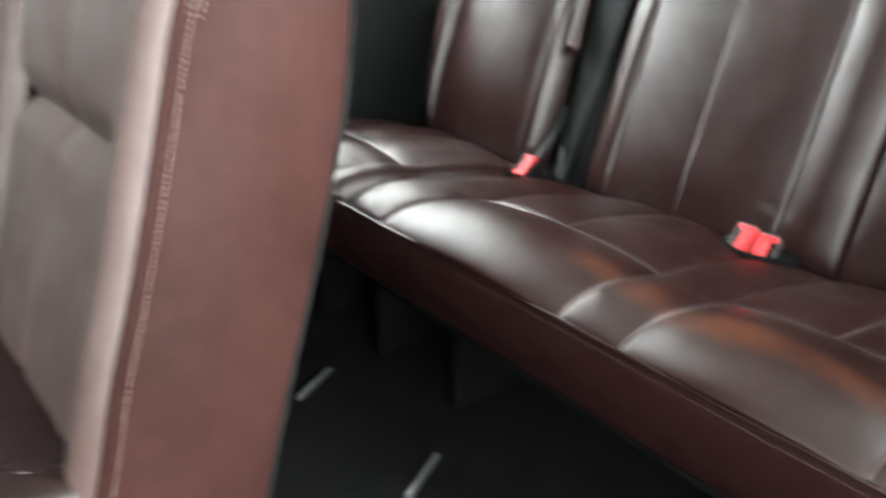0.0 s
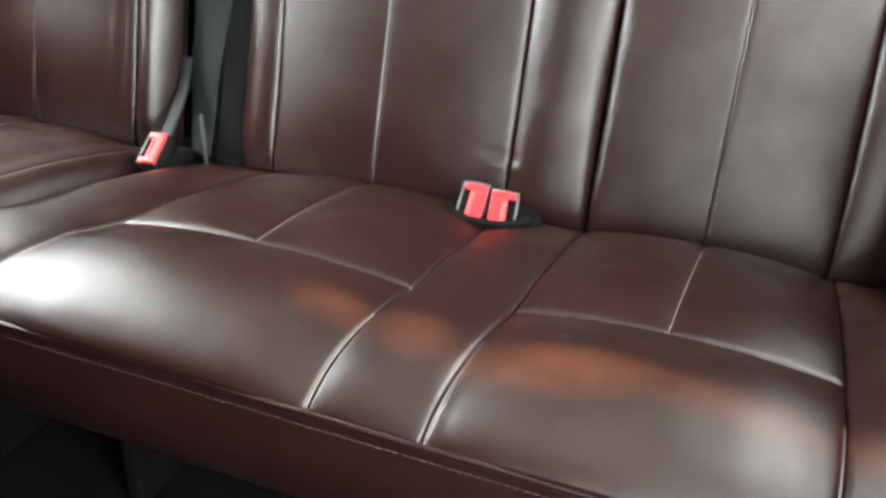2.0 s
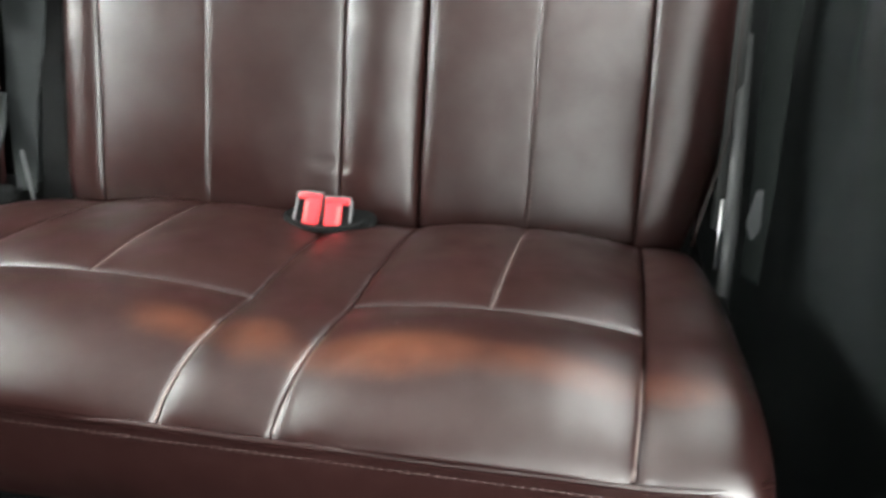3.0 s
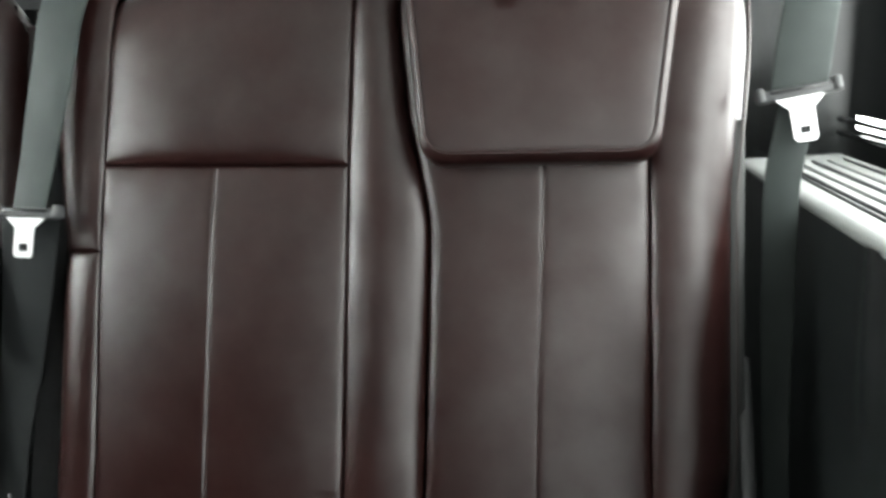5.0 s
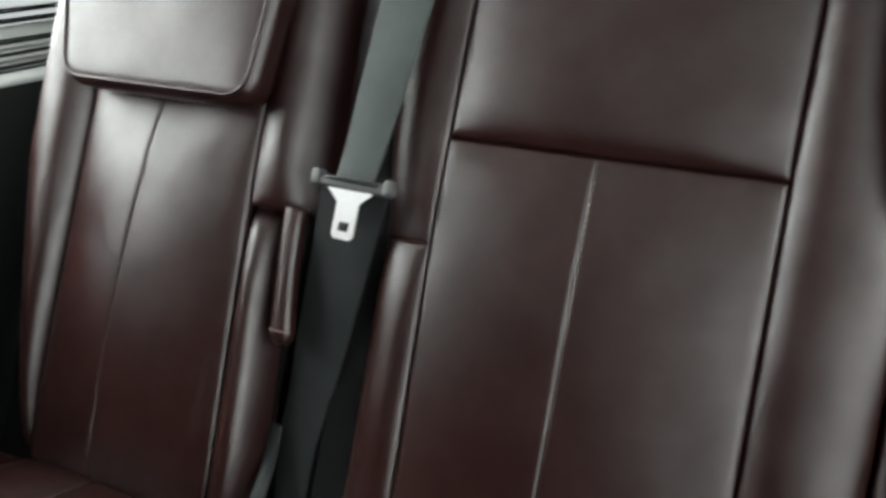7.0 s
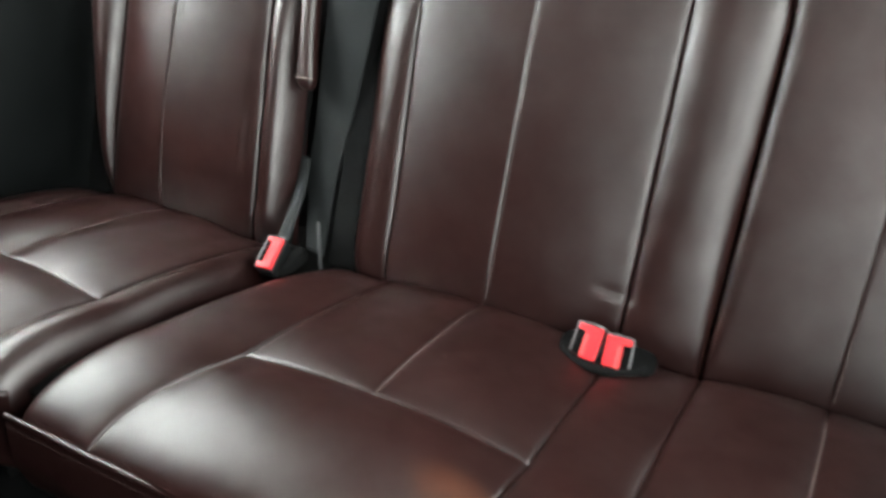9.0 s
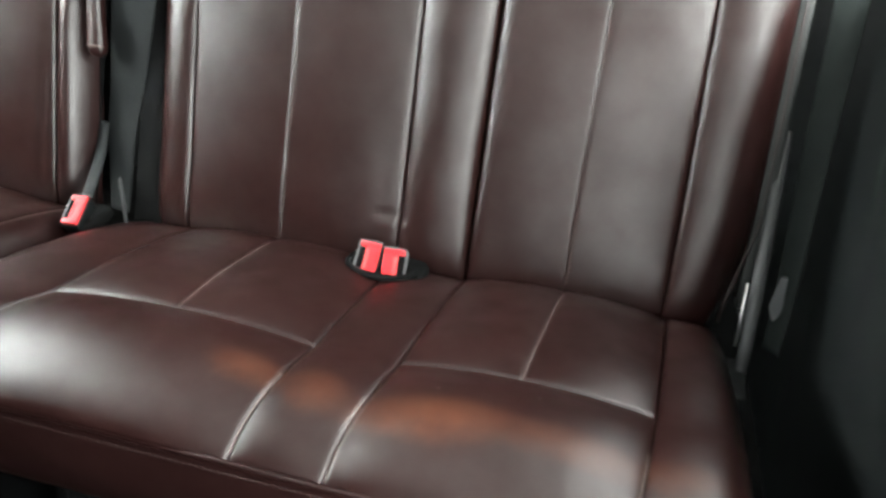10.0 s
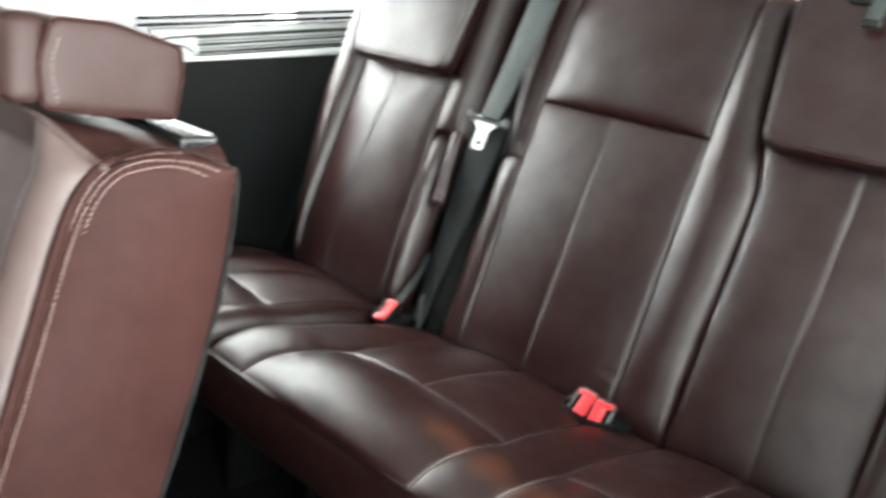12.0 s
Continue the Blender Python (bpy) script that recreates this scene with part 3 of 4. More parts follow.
def side_skin(root, hull, x, s0, s1, depth_to, inward):
    """Closes the side of a cushion or back: from the rolled edge to a plane behind."""
    rows = []
    for k in range(41):
        s = s0 + (s1 - s0) * k / 40
        p = hull.point(along(x, s), s, -0.046)
        q = depth_to(p)
        rows.append([p.lerp(q, t) + Vector((inward * 0.006 * math.sin(math.pi * t), 0, 0)) for t in (0, 0.1, 0.35, 0.7, 1)])
    part("side_panel", sheet(rows)[0], HIDE, root)


def back_board(root, x0, x1):
    """The hard carpeted rear of a backrest."""
    rows = []
    for z in (0.33, 0.5, 0.7, 0.85, 0.965, 0.985):
        y = 0.485 + (z - 0.41) * TAN + 0.105
        rows.append([Vector((x0 + 0.006 + (x1 - x0 - 0.012) * i / 10, y, z)) for i in range(11)])
    bm, vs = sheet(rows)
    sheet([[p - Vector((0, 0.07, 0)) for p in r] for r in rows], bm)
    part("back_board", bm, CARPET, root, "black carpeted back board")


def headrest(root, corners, radii, offset):
    """A folded-down head restraint: padded slab with piped edge."""
    nn = Vector((0, -math.cos(math.atan(TAN)), math.sin(math.atan(TAN))))

    def place(x, z, d):
        return Vector((x, 0.485 + (z - 0.41) * TAN, z)) + nn * (d + 0.004)

    out = rounded(corners, radii, 8)
    pad = part("head_pad", pillow(out, place, offset, 0.016, 0.006), HIDE, root)
    c = Vector((sum(p[0] for p in out) / len(out), sum(p[1] for p in out) / len(out)))
    ringed = [place(c.x + (x - c.x) * 0.945, c.y + (z - c.y) * 0.955, offset - 0.0005) for x, z in out]
    part("head_piping", tube(ringed + ringed[:2], 0.0023, 7), HIDE, pad, "brown leather piping")
    for side in (0, 1):
        bm = bmesh.new()
        cx = corners[side][0] + (0.014 if side == 0 else -0.014)
        for k in range(3):
            x = cx + (0.006 * k if side == 0 else -0.006 * k)
            a, b = place(x, corners[side][1] + 0.011, offset - 0.006), place(x + (0.003 if side else -0.003), corners[side][1] + 0.005, offset - 0.013)
            tube([a, b], 0.0008, 5, bm)
        part("corner_stitching", bm, DARK_THREAD, pad)
    return place


def wide_section():
    root = thing("bench_seat", (0.02, 0.3, 0.0), "dark brown leather rear bench with worn tan patches", "car seat", "third row seats")
    edges = {0: flare(-0.447, -0.440, -0.388), 1: flare(-0.338, -0.302, -0.275), 2: flare(-0.155, -0.148, -0.150), 3: flare(0.004, 0.012, 0.022), 4: flare(0.092, 0.106, 0.116),
             5: flare(0.225, 0.231, 0.244), 6: flare(0.349, 0.363, 0.374), 7: flare(0.452, 0.458, 0.448)}
    cushion(root, edges, [(1, 2, 3), (4, 5, 6)], [(0, 1), (3, 4), (6, 7)], (0, 7))
    fascia(root, -0.440, 0.441)
    # black strip added low down to fill the gap between the cushions
    gap = [SEAT.point(edges[0](s) - 0.010, s, -0.034) for s in [REAR * k / 12 for k in range(1, 13)]]
    part("gap_strip", ribbon(gap, [(1, 0, 0)] * 12, 0.030, 0.004, 40), CARPET, root, "black filler strip between the cushions")
    side_skin(root, SEAT, 0.452, 0.0, REAR, lambda p: Vector((0.446, max(p.y, 0.06), 0.27)), 1)
    side_skin(root, SEAT, lambda s: edges[0](s) + 0.003, 0.0, REAR, lambda p: Vector((p.x + 0.006, max(p.y, 0.06), 0.27)), -1)
    # backrest
    c_left, c_mid, c_right = lean(-0.290, 0.45, -0.300, 0.70), lean(-0.146, 0.45, -0.152, 0.78), lean(0.018, 0.45, 0.012, 0.8)
    split = BACK.at_z(0.684)
    fold = BACK.at_z(0.416)
    PINCH = [(0.000, fold, 0.015, 0.0034, -0.0028), (0.001, fold - 0.011, 0.015, 0.008, 0.0012)]
    PINCH_STRIP = [(0.018, fold - 0.002, 0.010, 0.0038, -0.0024), (0.020, fold - 0.013, 0.010, 0.007, 0.0009)]
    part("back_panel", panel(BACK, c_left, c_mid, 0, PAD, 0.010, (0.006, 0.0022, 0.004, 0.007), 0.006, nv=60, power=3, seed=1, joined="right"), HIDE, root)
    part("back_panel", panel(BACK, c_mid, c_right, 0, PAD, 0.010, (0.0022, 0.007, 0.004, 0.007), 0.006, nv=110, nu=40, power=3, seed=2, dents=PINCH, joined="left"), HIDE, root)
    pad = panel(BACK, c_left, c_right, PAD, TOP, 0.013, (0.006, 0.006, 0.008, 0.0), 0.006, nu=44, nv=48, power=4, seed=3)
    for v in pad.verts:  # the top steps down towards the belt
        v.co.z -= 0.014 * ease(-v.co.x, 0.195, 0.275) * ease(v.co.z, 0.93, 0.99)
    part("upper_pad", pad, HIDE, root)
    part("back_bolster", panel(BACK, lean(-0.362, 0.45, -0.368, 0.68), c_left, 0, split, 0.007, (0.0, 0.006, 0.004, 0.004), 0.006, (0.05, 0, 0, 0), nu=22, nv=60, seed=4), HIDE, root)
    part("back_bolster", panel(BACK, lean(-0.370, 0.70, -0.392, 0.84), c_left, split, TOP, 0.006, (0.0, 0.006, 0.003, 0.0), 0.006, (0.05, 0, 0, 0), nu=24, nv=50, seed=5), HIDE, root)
    def strip_right(s):
        t = max(0.0, min(1.0, (s - BACK.at_z(0.70)) / 0.16))
        return 0.113 - 0.004 * s / BACK.length - 0.026 * t * t * (3 - 2 * t) - 0.018 * max(0.0, min(1.0, (s - BACK.at_z(0.82)) / 0.15))

    part("back_bolster", panel(BACK, c_right, strip_right, 0, TOP, 0.011, (0.007, 0.022, 0.005, 0.0), 0.007, nu=30, nv=150, seed=6, dents=PINCH_STRIP), HIDE, root)
    outer = lean(0.436, 0.36, 0.462, 0.47)

    def r_edge(s):
        return outer(s) + 0.014 * ease(s, BACK.at_z(0.72), BACK.at_z(0.95))

    r_right = lean(0.366, 0.45, 0.361, 0.77)
    part("back_panel", panel(BACK, strip_right, 0.242, 0, TOP, 0.010, (0.020, 0.0022, 0.005, 0.0), 0.007, nv=80, power=3, seed=7, joined="right"), HIDE, root)
    part("back_panel", panel(BACK, 0.242, r_right, 0, TOP, 0.010, (0.0022, 0.007, 0.005, 0.0), 0.006, nv=80, power=3, seed=8, joined="left"), HIDE, root)
    part("back_bolster", panel(BACK, r_right, r_edge, 0, TOP, 0.010, (0.007, 0.0, 0.005, 0.0), 0.006, (0, 0.05, 0, 0), nu=28, nv=80, seed=9), HIDE, root)
    part("seam_stitching", stitches(lines_on(BACK, lambda s: c_mid(s) + 0.003, 0.04, PAD - 0.012, 0.0088, 60), back_normal), DARK_THREAD, root, "dull brown thread")
    part("seam_stitching", stitches(lines_on(BACK, 0.245, 0.04, PAD + 0.02, 0.0078, 60), back_normal), DARK_THREAD, root, "dull brown thread")
    side_skin(root, BACK, lambda s: r_edge(s) - 0.001, 0.0, TOP, lambda p: Vector((p.x - 0.004, min(p.y + 0.09, 0.485 + (p.z - 0.41) * TAN + 0.13), p.z)), 1)
    side_skin(root, BACK, lambda s: lean(-0.370, 0.70, -0.392, 0.84)(s) + 0.003, split, TOP, lambda p: Vector((p.x + 0.003, min(p.y + 0.09, 0.485 + (p.z - 0.41) * TAN + 0.13), p.z)), -1)
    side_skin(root, BACK, -0.364, 0.0, split, lambda p: Vector((-0.36, p.y + 0.09, p.z)), -1)
    back_board(root, -0.40, 0.44)
    shield = [(0.36, 0.03), (0.36, 0.11), (0.60, 0.118), (0.775, 0.112), (0.812, 0.094), (0.832, 0.06), (0.832, 0.03)]
    bm = bmesh.new()
    sides = [[bm.verts.new((x, 0.485 + (z - 0.41) * TAN + d, z)) for z, d in shield] for x in (0.452, 0.4705)]
    for ring in sides:
        bm.faces.new(ring)
    for i in range(len(shield)):
        j = (i + 1) % len(shield)
        bm.faces.new((sides[0][i], sides[0][j], sides[1][j], sides[1][i]))
    bmesh.ops.bevel(bm, geom=list(bm.edges), offset=0.004, segments=2, affect="EDGES", profile=0.6)
    part("side_shield", bm, DARK_PLASTIC, root, "dark grey plastic shield on the side of the back")
    part("edge_piping", tube([BACK.point(r_edge(s) - 0.001, s, -0.030) for s in [0.02 + (TOP - 0.12) * k / 30 for k in range(31)]], 0.0022, 6), HIDE, root)
    place = headrest(root, [(0.106, 0.780), (0.367, 0.784), (0.392, 1.00), (0.375, 1.085), (0.095, 1.085), (0.078, 1.00)], [0.030, 0.030, 0.05, 0.05, 0.05, 0.05], 0.050)
    return root, place


bench, rest_place = wide_section()


# ---- bench: the narrow section with one place ----
def narrow_section():
    root = thing("single_seat", (-0.66, 0.3, 0.0), "dark brown leather single rear seat with folded head restraint", "car seat", "third row seats")
    edges = {10: flare(-0.872, -0.872, -0.862), 11: flare(-0.80, -0.795, -0.775), 12: flare(-0.66, -0.660, -0.655), 13: flare(-0.528, -0.508, -0.478), 14: flare(-0.462, -0.455, -0.436)}
    cushion(root, edges, [(11, 12, 13)], [(10, 11), (13, 14)], (10, 14))
    fascia(root, -0.87, -0.464)
    side_skin(root, SEAT, lambda s: edges[14](s) + 0.001, 0.0, REAR, lambda p: Vector((p.x - 0.004, max(p.y, 0.06), 0.27)), 1)
    side_skin(root, SEAT, -0.868, 0.0, REAR, lambda p: Vector((-0.862, max(p.y, 0.06), 0.27)), -1)
    left, mid, right = lean(-0.770, 0.45, -0.768, 0.78), lean(-0.662, 0.5, -0.652, 0.78), lean(-0.506, 0.42, -0.520, 0.72)
    split = BACK.at_z(0.690)
    low_fold = BACK.at_z(0.47)
    FOLDS = [(-0.527, low_fold, 0.006, 0.075, -0.0016), (-0.536, low_fold - 0.01, 0.007, 0.070, 0.0010)]
    part("back_panel", panel(BACK, left, mid, 0, BACK.at_z(0.815), 0.022, (0.008, 0.0022, 0.005, 0.0), 0.007, nv=80, power=2.2, rise_power=3, seed=11, joined="right"), HIDE, root)
    part("back_panel", panel(BACK, mid, right, 0, BACK.at_z(0.815), 0.022, (0.0022, 0.008, 0.005, 0.0), 0.007, nv=110, nu=56, power=2.2, rise_power=3, seed=12, joined="left", dents=FOLDS), HIDE, root)
    part("back_bolster", panel(BACK, lean(-0.80, 0.36, -0.868, 0.70), left, 0, TOP, 0.026, (0.0, 0.010, 0.005, 0.0), 0.007, (0.05, 0, 0, 0), nv=80, power=2.6, seed=13), HIDE, root)
    part("back_bolster", panel(BACK, right, lean(-0.456, 0.43, -0.470, 0.66), 0, split, 0.016, (0.010, 0.0, 0.005, 0.005), 0.006, (0, 0.04, 0, 0.012), nu=26, nv=60, power=1.8, wrinkle=0.0014, seed=14), HIDE, root)
    part("back_bolster", panel(BACK, right, lean(-0.442, 0.70, -0.448, 0.9), split, TOP, 0.014, (0.008, 0.0, 0.004, 0.0), 0.006, (0, 0.05, 0, 0), nu=26, nv=50, seed=15), HIDE, root)
    part("seam_stitching", stitches(lines_on(BACK, lambda s: mid(s) + 0.003, 0.06, PAD, 0.0185, 60), back_normal), DARK_THREAD, root)
    # padded finger that hangs beside the belt, with its folded pale end
    rows = []
    for k in range(31):
        t = k / 30
        z = 0.692 - 0.138 * t
        mid_x, half = -0.4595 + 0.012 * t**1.6, 0.0125 + 0.0015 * t**2 - 0.0015 * math.sin(math.pi * t)
        close = 1.0 if k < 28 else (0.93, 0.80, 0.45)[k - 28]
        ring = []
        for i in range(20):
            w = 2 * math.pi * i / 20
            cw, sw = math.cos(w), math.sin(w)
            ring.append(BACK.point(mid_x + half * close * math.copysign(abs(cw) ** 0.7, cw), BACK.at_z(0.7) - (0.7 - z) * 1.05, -0.006 + 0.011 * close * math.copysign(abs(sw) ** 0.8, sw)))
        rows.append(ring)
    bm, vs = sheet(rows, closed=True)
    bm.faces.new(vs[0])
    bm.faces.new(vs[-1])
    finger = part("belt_guide", bm, HIDE, root, "padded leather finger beside the belt")
    tip = [p + Vector((0, -0.0006, 0)) for p in rows[27][1:10]]
    part("guide_tip", tube(tip, 0.0014, 6), PIPING, finger, "pale end of the finger")
    side_skin(root, BACK, -0.446, split, TOP, lambda q: Vector((-0.45, q.y + 0.09, q.z)), 1)
    side_skin(root, BACK, -0.866, 0.0, TOP, lambda q: Vector((-0.86, q.y + 0.09, q.z)), -1)
    back_board(root, -0.86, -0.45)
    headrest(root, [(-0.774, 0.783), (-0.506, 0.783), (-0.492, 0.95), (-0.51, 1.085), (-0.79, 1.085), (-0.806, 0.95)], [0.030, 0.030, 0.05, 0.05, 0.05, 0.05], 0.046)
    return root


narrow_section()


# ---- head restraint fittings ----
def restraint_latch(x, z):
    root = thing("restraint_bracket", rest_place(x, z, 0.06), "black plastic head restraint bracket screwed to the brown pad", "bracket", "restraint brackets")
    out = rounded([(x - 0.022, z - 0.022), (x + 0.022, z - 0.022), (x + 0.024, z + 0.03), (x - 0.024, z + 0.03)], [0.012, 0.012, 0.006, 0.006], 5)
    plate = part("plate", pillow(out, lambda a, b, d: rest_place(a, b, d + 0.052), 0.010, 0.004, 0.0), BLACK, root)
    part("screw", tube([rest_place(x + 0.004, z + 0.006, 0.062), rest_place(x + 0.004, z + 0.006, 0.067)], 0.006, 10), GLOSS, plate)
    return root


restraint_latch(0.174, 1.004)
restraint_latch(0.288, 1.002)


def pull_strap():
    root = thing("pull_strap", rest_place(0.2, 0.99, 0.06), "black webbing pull strap on the head restraint", "strap")
    pts = [rest_place(0.205, 1.05, 0.064), rest_place(0.202, 1.01, 0.070), rest_place(0.199, 0.975, 0.072), rest_place(0.197, 0.955, 0.070)]
    strap = part("strap", ribbon(pts, [(1, 0, -0.05)] * 4, 0.020, 0.002, 20), WEBBING, root)
    a = rest_place(0.197, 0.954, 0.072)
    part("strap_end", boxed(a - Vector((0.013, 0.006, 0.006)), a + Vector((0.013, 0.006, 0.006)), 0.003), BLACK, strap)


pull_strap()


# ---- buckles ----
def buckle(at, slot_left, lean_deg, roll_deg, group_label):
    root = thing("seat_belt_buckle", at, group_label, "buckle", "seat belt buckles")
    m = Matrix.Translation(at) @ Matrix.Rotation(radians(roll_deg), 4, "Z") @ Matrix.Rotation(radians(-lean_deg), 4, "X") @ Matrix.Diagonal((0.94 if lean_deg < 50 else 0.76, 0.94, 0.94, 1))
    sgn = -1 if slot_left else 1
    housing = part("housing", boxed((-0.0165, -0.002, -0.040 if lean_deg < 50 else -0.026), (0.0165, 0.020, 0.0255), 0.003, m), BLACK, root, "black plastic buckle housing")
    part("rim", tube([m @ Vector(p) for p in ((sgn * 0.0166, -0.0035, -0.024), (sgn * 0.0168, -0.0035, 0.0), (sgn * 0.0166, -0.0035, 0.025), (0.0, -0.0035, 0.0265), (-sgn * 0.0160, -0.0035, 0.0255))], 0.0011, 6), STEEL, housing, "bare metal rim")
    bm = boxed((-0.0145, -0.006, -0.0235), (0.0145, 0.0, -0.0155), 0.0015, m)
    box(bm, (-0.0145, -0.006, 0.0165), (0.0145, 0.0, 0.0240), 0.0015, m)
    box(bm, (-0.0145 if not slot_left else -0.0055, -0.006, -0.0170), (0.0055 if not slot_left else 0.0145, 0.0, 0.0175), 0.0015, m)
    button = part("button", bm, RED, root, "red plastic release button")
    c = sgn * 0.0022
    part("ridge", boxed((c - 0.0024, -0.0072, -0.013), (c + 0.0024, -0.004, 0.0135), 0.0012, m), PINK if lean_deg < 50 else RED, button, "pale red press ridge")
    part("slot", boxed((min(sgn * 0.0055, sgn * 0.0150), -0.0028, -0.0155), (max(sgn * 0.0055, sgn * 0.0150), 0.0, 0.0165), 0.0006, m), CARPET, housing, "black tongue slot")
    return root


buckle((-0.005, 0.429, 0.374), True, 38, -4, "red-buttoned belt buckle standing between the bench cushion and back")
buckle((0.029, 0.427, 0.371), False, 38, 6, "red-buttoned belt buckle leaning beside its twin on the bench")
single = buckle((-0.4244, 0.4145, 0.3735), True, 57, 6, "single red-buttoned belt buckle beside the gap in the bench")


part("stalk", ribbon([(-0.452, 0.536, 0.460), (-0.446, 0.512, 0.424), (-0.436, 0.478, 0.401), (-0.4235, 0.440, 0.384)], [(1, -0.2, 0), (1, -0.2, 0), (1, -0.2, 0), (1, 0, 0)], 0.018, 0.002, 24), SHADED_WEB, single, "webbing stalk with shade put into its colour")


def buckle_boot(at, wide):
    root = tagged(link_mesh("buckle_boot", pillow(rounded([(-wide, -0.036), (wide, -0.036), (wide, 0.036), (-wide, 0.036)], [0.024] * 4, 5), lambda a, b, d: Vector(at) + Vector((a, b, d - 0.012)), 0.02, 0.008, 0.0), CARPET),
                  "black felt pocket round the belt buckles", "buckle pocket")
    rim = []
    for k in range(25 if wide > 0.03 else 0):
        w = math.pi * (1.0 + k / 24)
        rim.append(Vector(at) + Vector((math.cos(w) * wide * 0.80, -0.008 + math.sin(w) * 0.028, 0.0125 + 0.002 * math.sin(w))))
    if rim:
        part("rim", tube(rim, 0.0045, 8), CARPET, root)
    return root


buckle_boot((0.014, 0.436, 0.3585), 0.056)
buckle_boot((-0.425, 0.44, 0.352), 0.022)


# ---- seat belts ----
def tongue(root, m):
    """Plastic slider and the metal tongue below it."""
    slider = part("slider", boxed((-0.044, -0.006, 0.0), (0.044, 0.007, 0.013), 0.004, m), DARK_STEEL, root, "grey plastic belt slider")
    part("slider_slot", boxed((-0.030, -0.0075, 0.0075), (0.030, -0.005, 0.0115), 0.001, m), GLOSS, slider)
    for side in (-1, 1):
        part("slider_end", boxed((side * 0.0405 - 0.0045, -0.009, 0.001), (side * 0.0405 + 0.0045, 0.008, 0.017), 0.003, m), DARK_STEEL, slider)
    bm = bmesh.new()
    shape = [(-0.026, 0.001), (-0.0125, -0.012), (-0.0125, -0.044), (-0.009, -0.048), (0.009, -0.048), (0.0125, -0.044), (0.0125, -0.012), (0.026, 0.001)]
    hole = [(-0.006, -0.040), (-0.006, -0.031), (0.006, -0.031), (0.006, -0.040)]
    for y in (-0.0045, -0.0020):
        a = [bm.verts.new(m @ Vector((x, y, z))) for x, z in shape]
        h = [bm.verts.new(m @ Vector((x, y, z))) for x, z in hole]
        for f in ((a[0], a[1], a[6], a[7]), (a[1], a[2], h[0], h[1]), (a[1], h[1], h[2], a[6]), (a[6], h[2], h[3], a[5]), (a[2], a[3], a[4], a[5], h[3], h[0])):
            bm.faces.new(f)
        if y == -0.0045:
            first = a, h
    for f, b in zip(first, (a, h)):
        for i in range(len(f)):
            j = (i + 1) % len(f)
            bm.faces.new((f[i], f[j], b[j], b[i]))
    plate = part("tongue_plate", bm, CHROME, root, "bright chrome tongue", smooth=False)
    part("tongue_slot", boxed((-0.006, -0.0022, -0.040), (0.006, -0.0012, -0.031), 0.0, m), GLOSS, plate)


def middle_belt():
    root = thing("seat_belt", (-0.37, 0.6, 0.75), "grey-green webbing belt with chrome tongue hanging over the bench back", "seat belt", "seat belts")
    up = [(-0.345, 0.76, 0.985), (-0.350, 0.700, 1.010), (-0.355, 0.652, 0.985), (-0.362, 0.618, 0.90), (-0.372, 0.585, 0.80), (-0.380, 0.563, 0.734)]
    part("upper_webbing", ribbon(up, [(1, 0, 0), (1, 0, 0.02), (1, 0, 0.05), (1, 0.0, 0.06), (1, -0.02, 0.05), (1, -0.05, 0.03)], 0.066, end_width=0.044), WEBBING, root)
    down = [(-0.380, 0.566, 0.730), (-0.396, 0.576, 0.68), (-0.409, 0.570, 0.60), (-0.421, 0.554, 0.50), (-0.427, 0.540, 0.448), (-0.424, 0.522, 0.395), (-0.412, 0.490, 0.343)]
    # same belt below the slider; shade of the gap is in its colour
    part("lower_webbing", ribbon(down, [(1, -0.05, 0.03), (1, -0.08, 0.02), (1, -0.10, 0), (1, -0.12, 0), (1, -0.15, 0), (1, -0.18, 0), (1, -0.2, 0)], 0.080, end_width=0.034), SHADED_WEB, root, "lap webbing with shade put into its colour")
    m = Matrix.Translation((-0.378, 0.556, 0.727)) @ Matrix.Rotation(radians(1), 4, "Y") @ Matrix.Rotation(radians(-17), 4, "X")
    tongue(root, m)
    part("anchor_bar", boxed((-0.3790, 0.452, 0.33), (-0.3755, 0.456, 0.415), 0.001), DARK_STEEL, root, "grey steel anchor bar")


middle_belt()


def side_belt():
    root = thing("seat_belt", (0.50, 0.6, 0.75), "grey-green webbing belt with bright tongue along the side trim", "seat belt", "seat belts")
    up = [(0.575, 0.74, 1.16), (0.556, 0.70, 1.05), (0.536, 0.665, 0.95), (0.522, 0.635, 0.865)]
    part("upper_webbing", ribbon(up, [(1, -0.1, 0.05)] * 4, 0.060), WEBBING, root)
    down = [(0.524, 0.634, 0.862), (0.511, 0.630, 0.76), (0.515, 0.630, 0.65), (0.519, 0.628, 0.56), (0.522, 0.618, 0.47), (0.526, 0.605, 0.38), (0.528, 0.59, 0.25)]
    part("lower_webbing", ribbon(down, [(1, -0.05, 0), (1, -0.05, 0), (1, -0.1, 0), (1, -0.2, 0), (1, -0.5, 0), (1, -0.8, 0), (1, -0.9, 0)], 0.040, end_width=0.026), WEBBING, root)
    m = Matrix.Translation((0.521, 0.626, 0.857)) @ Matrix.Rotation(radians(-10), 4, "Y") @ Matrix.Rotation(radians(-14), 4, "X")
    tongue(root, m)


side_belt()


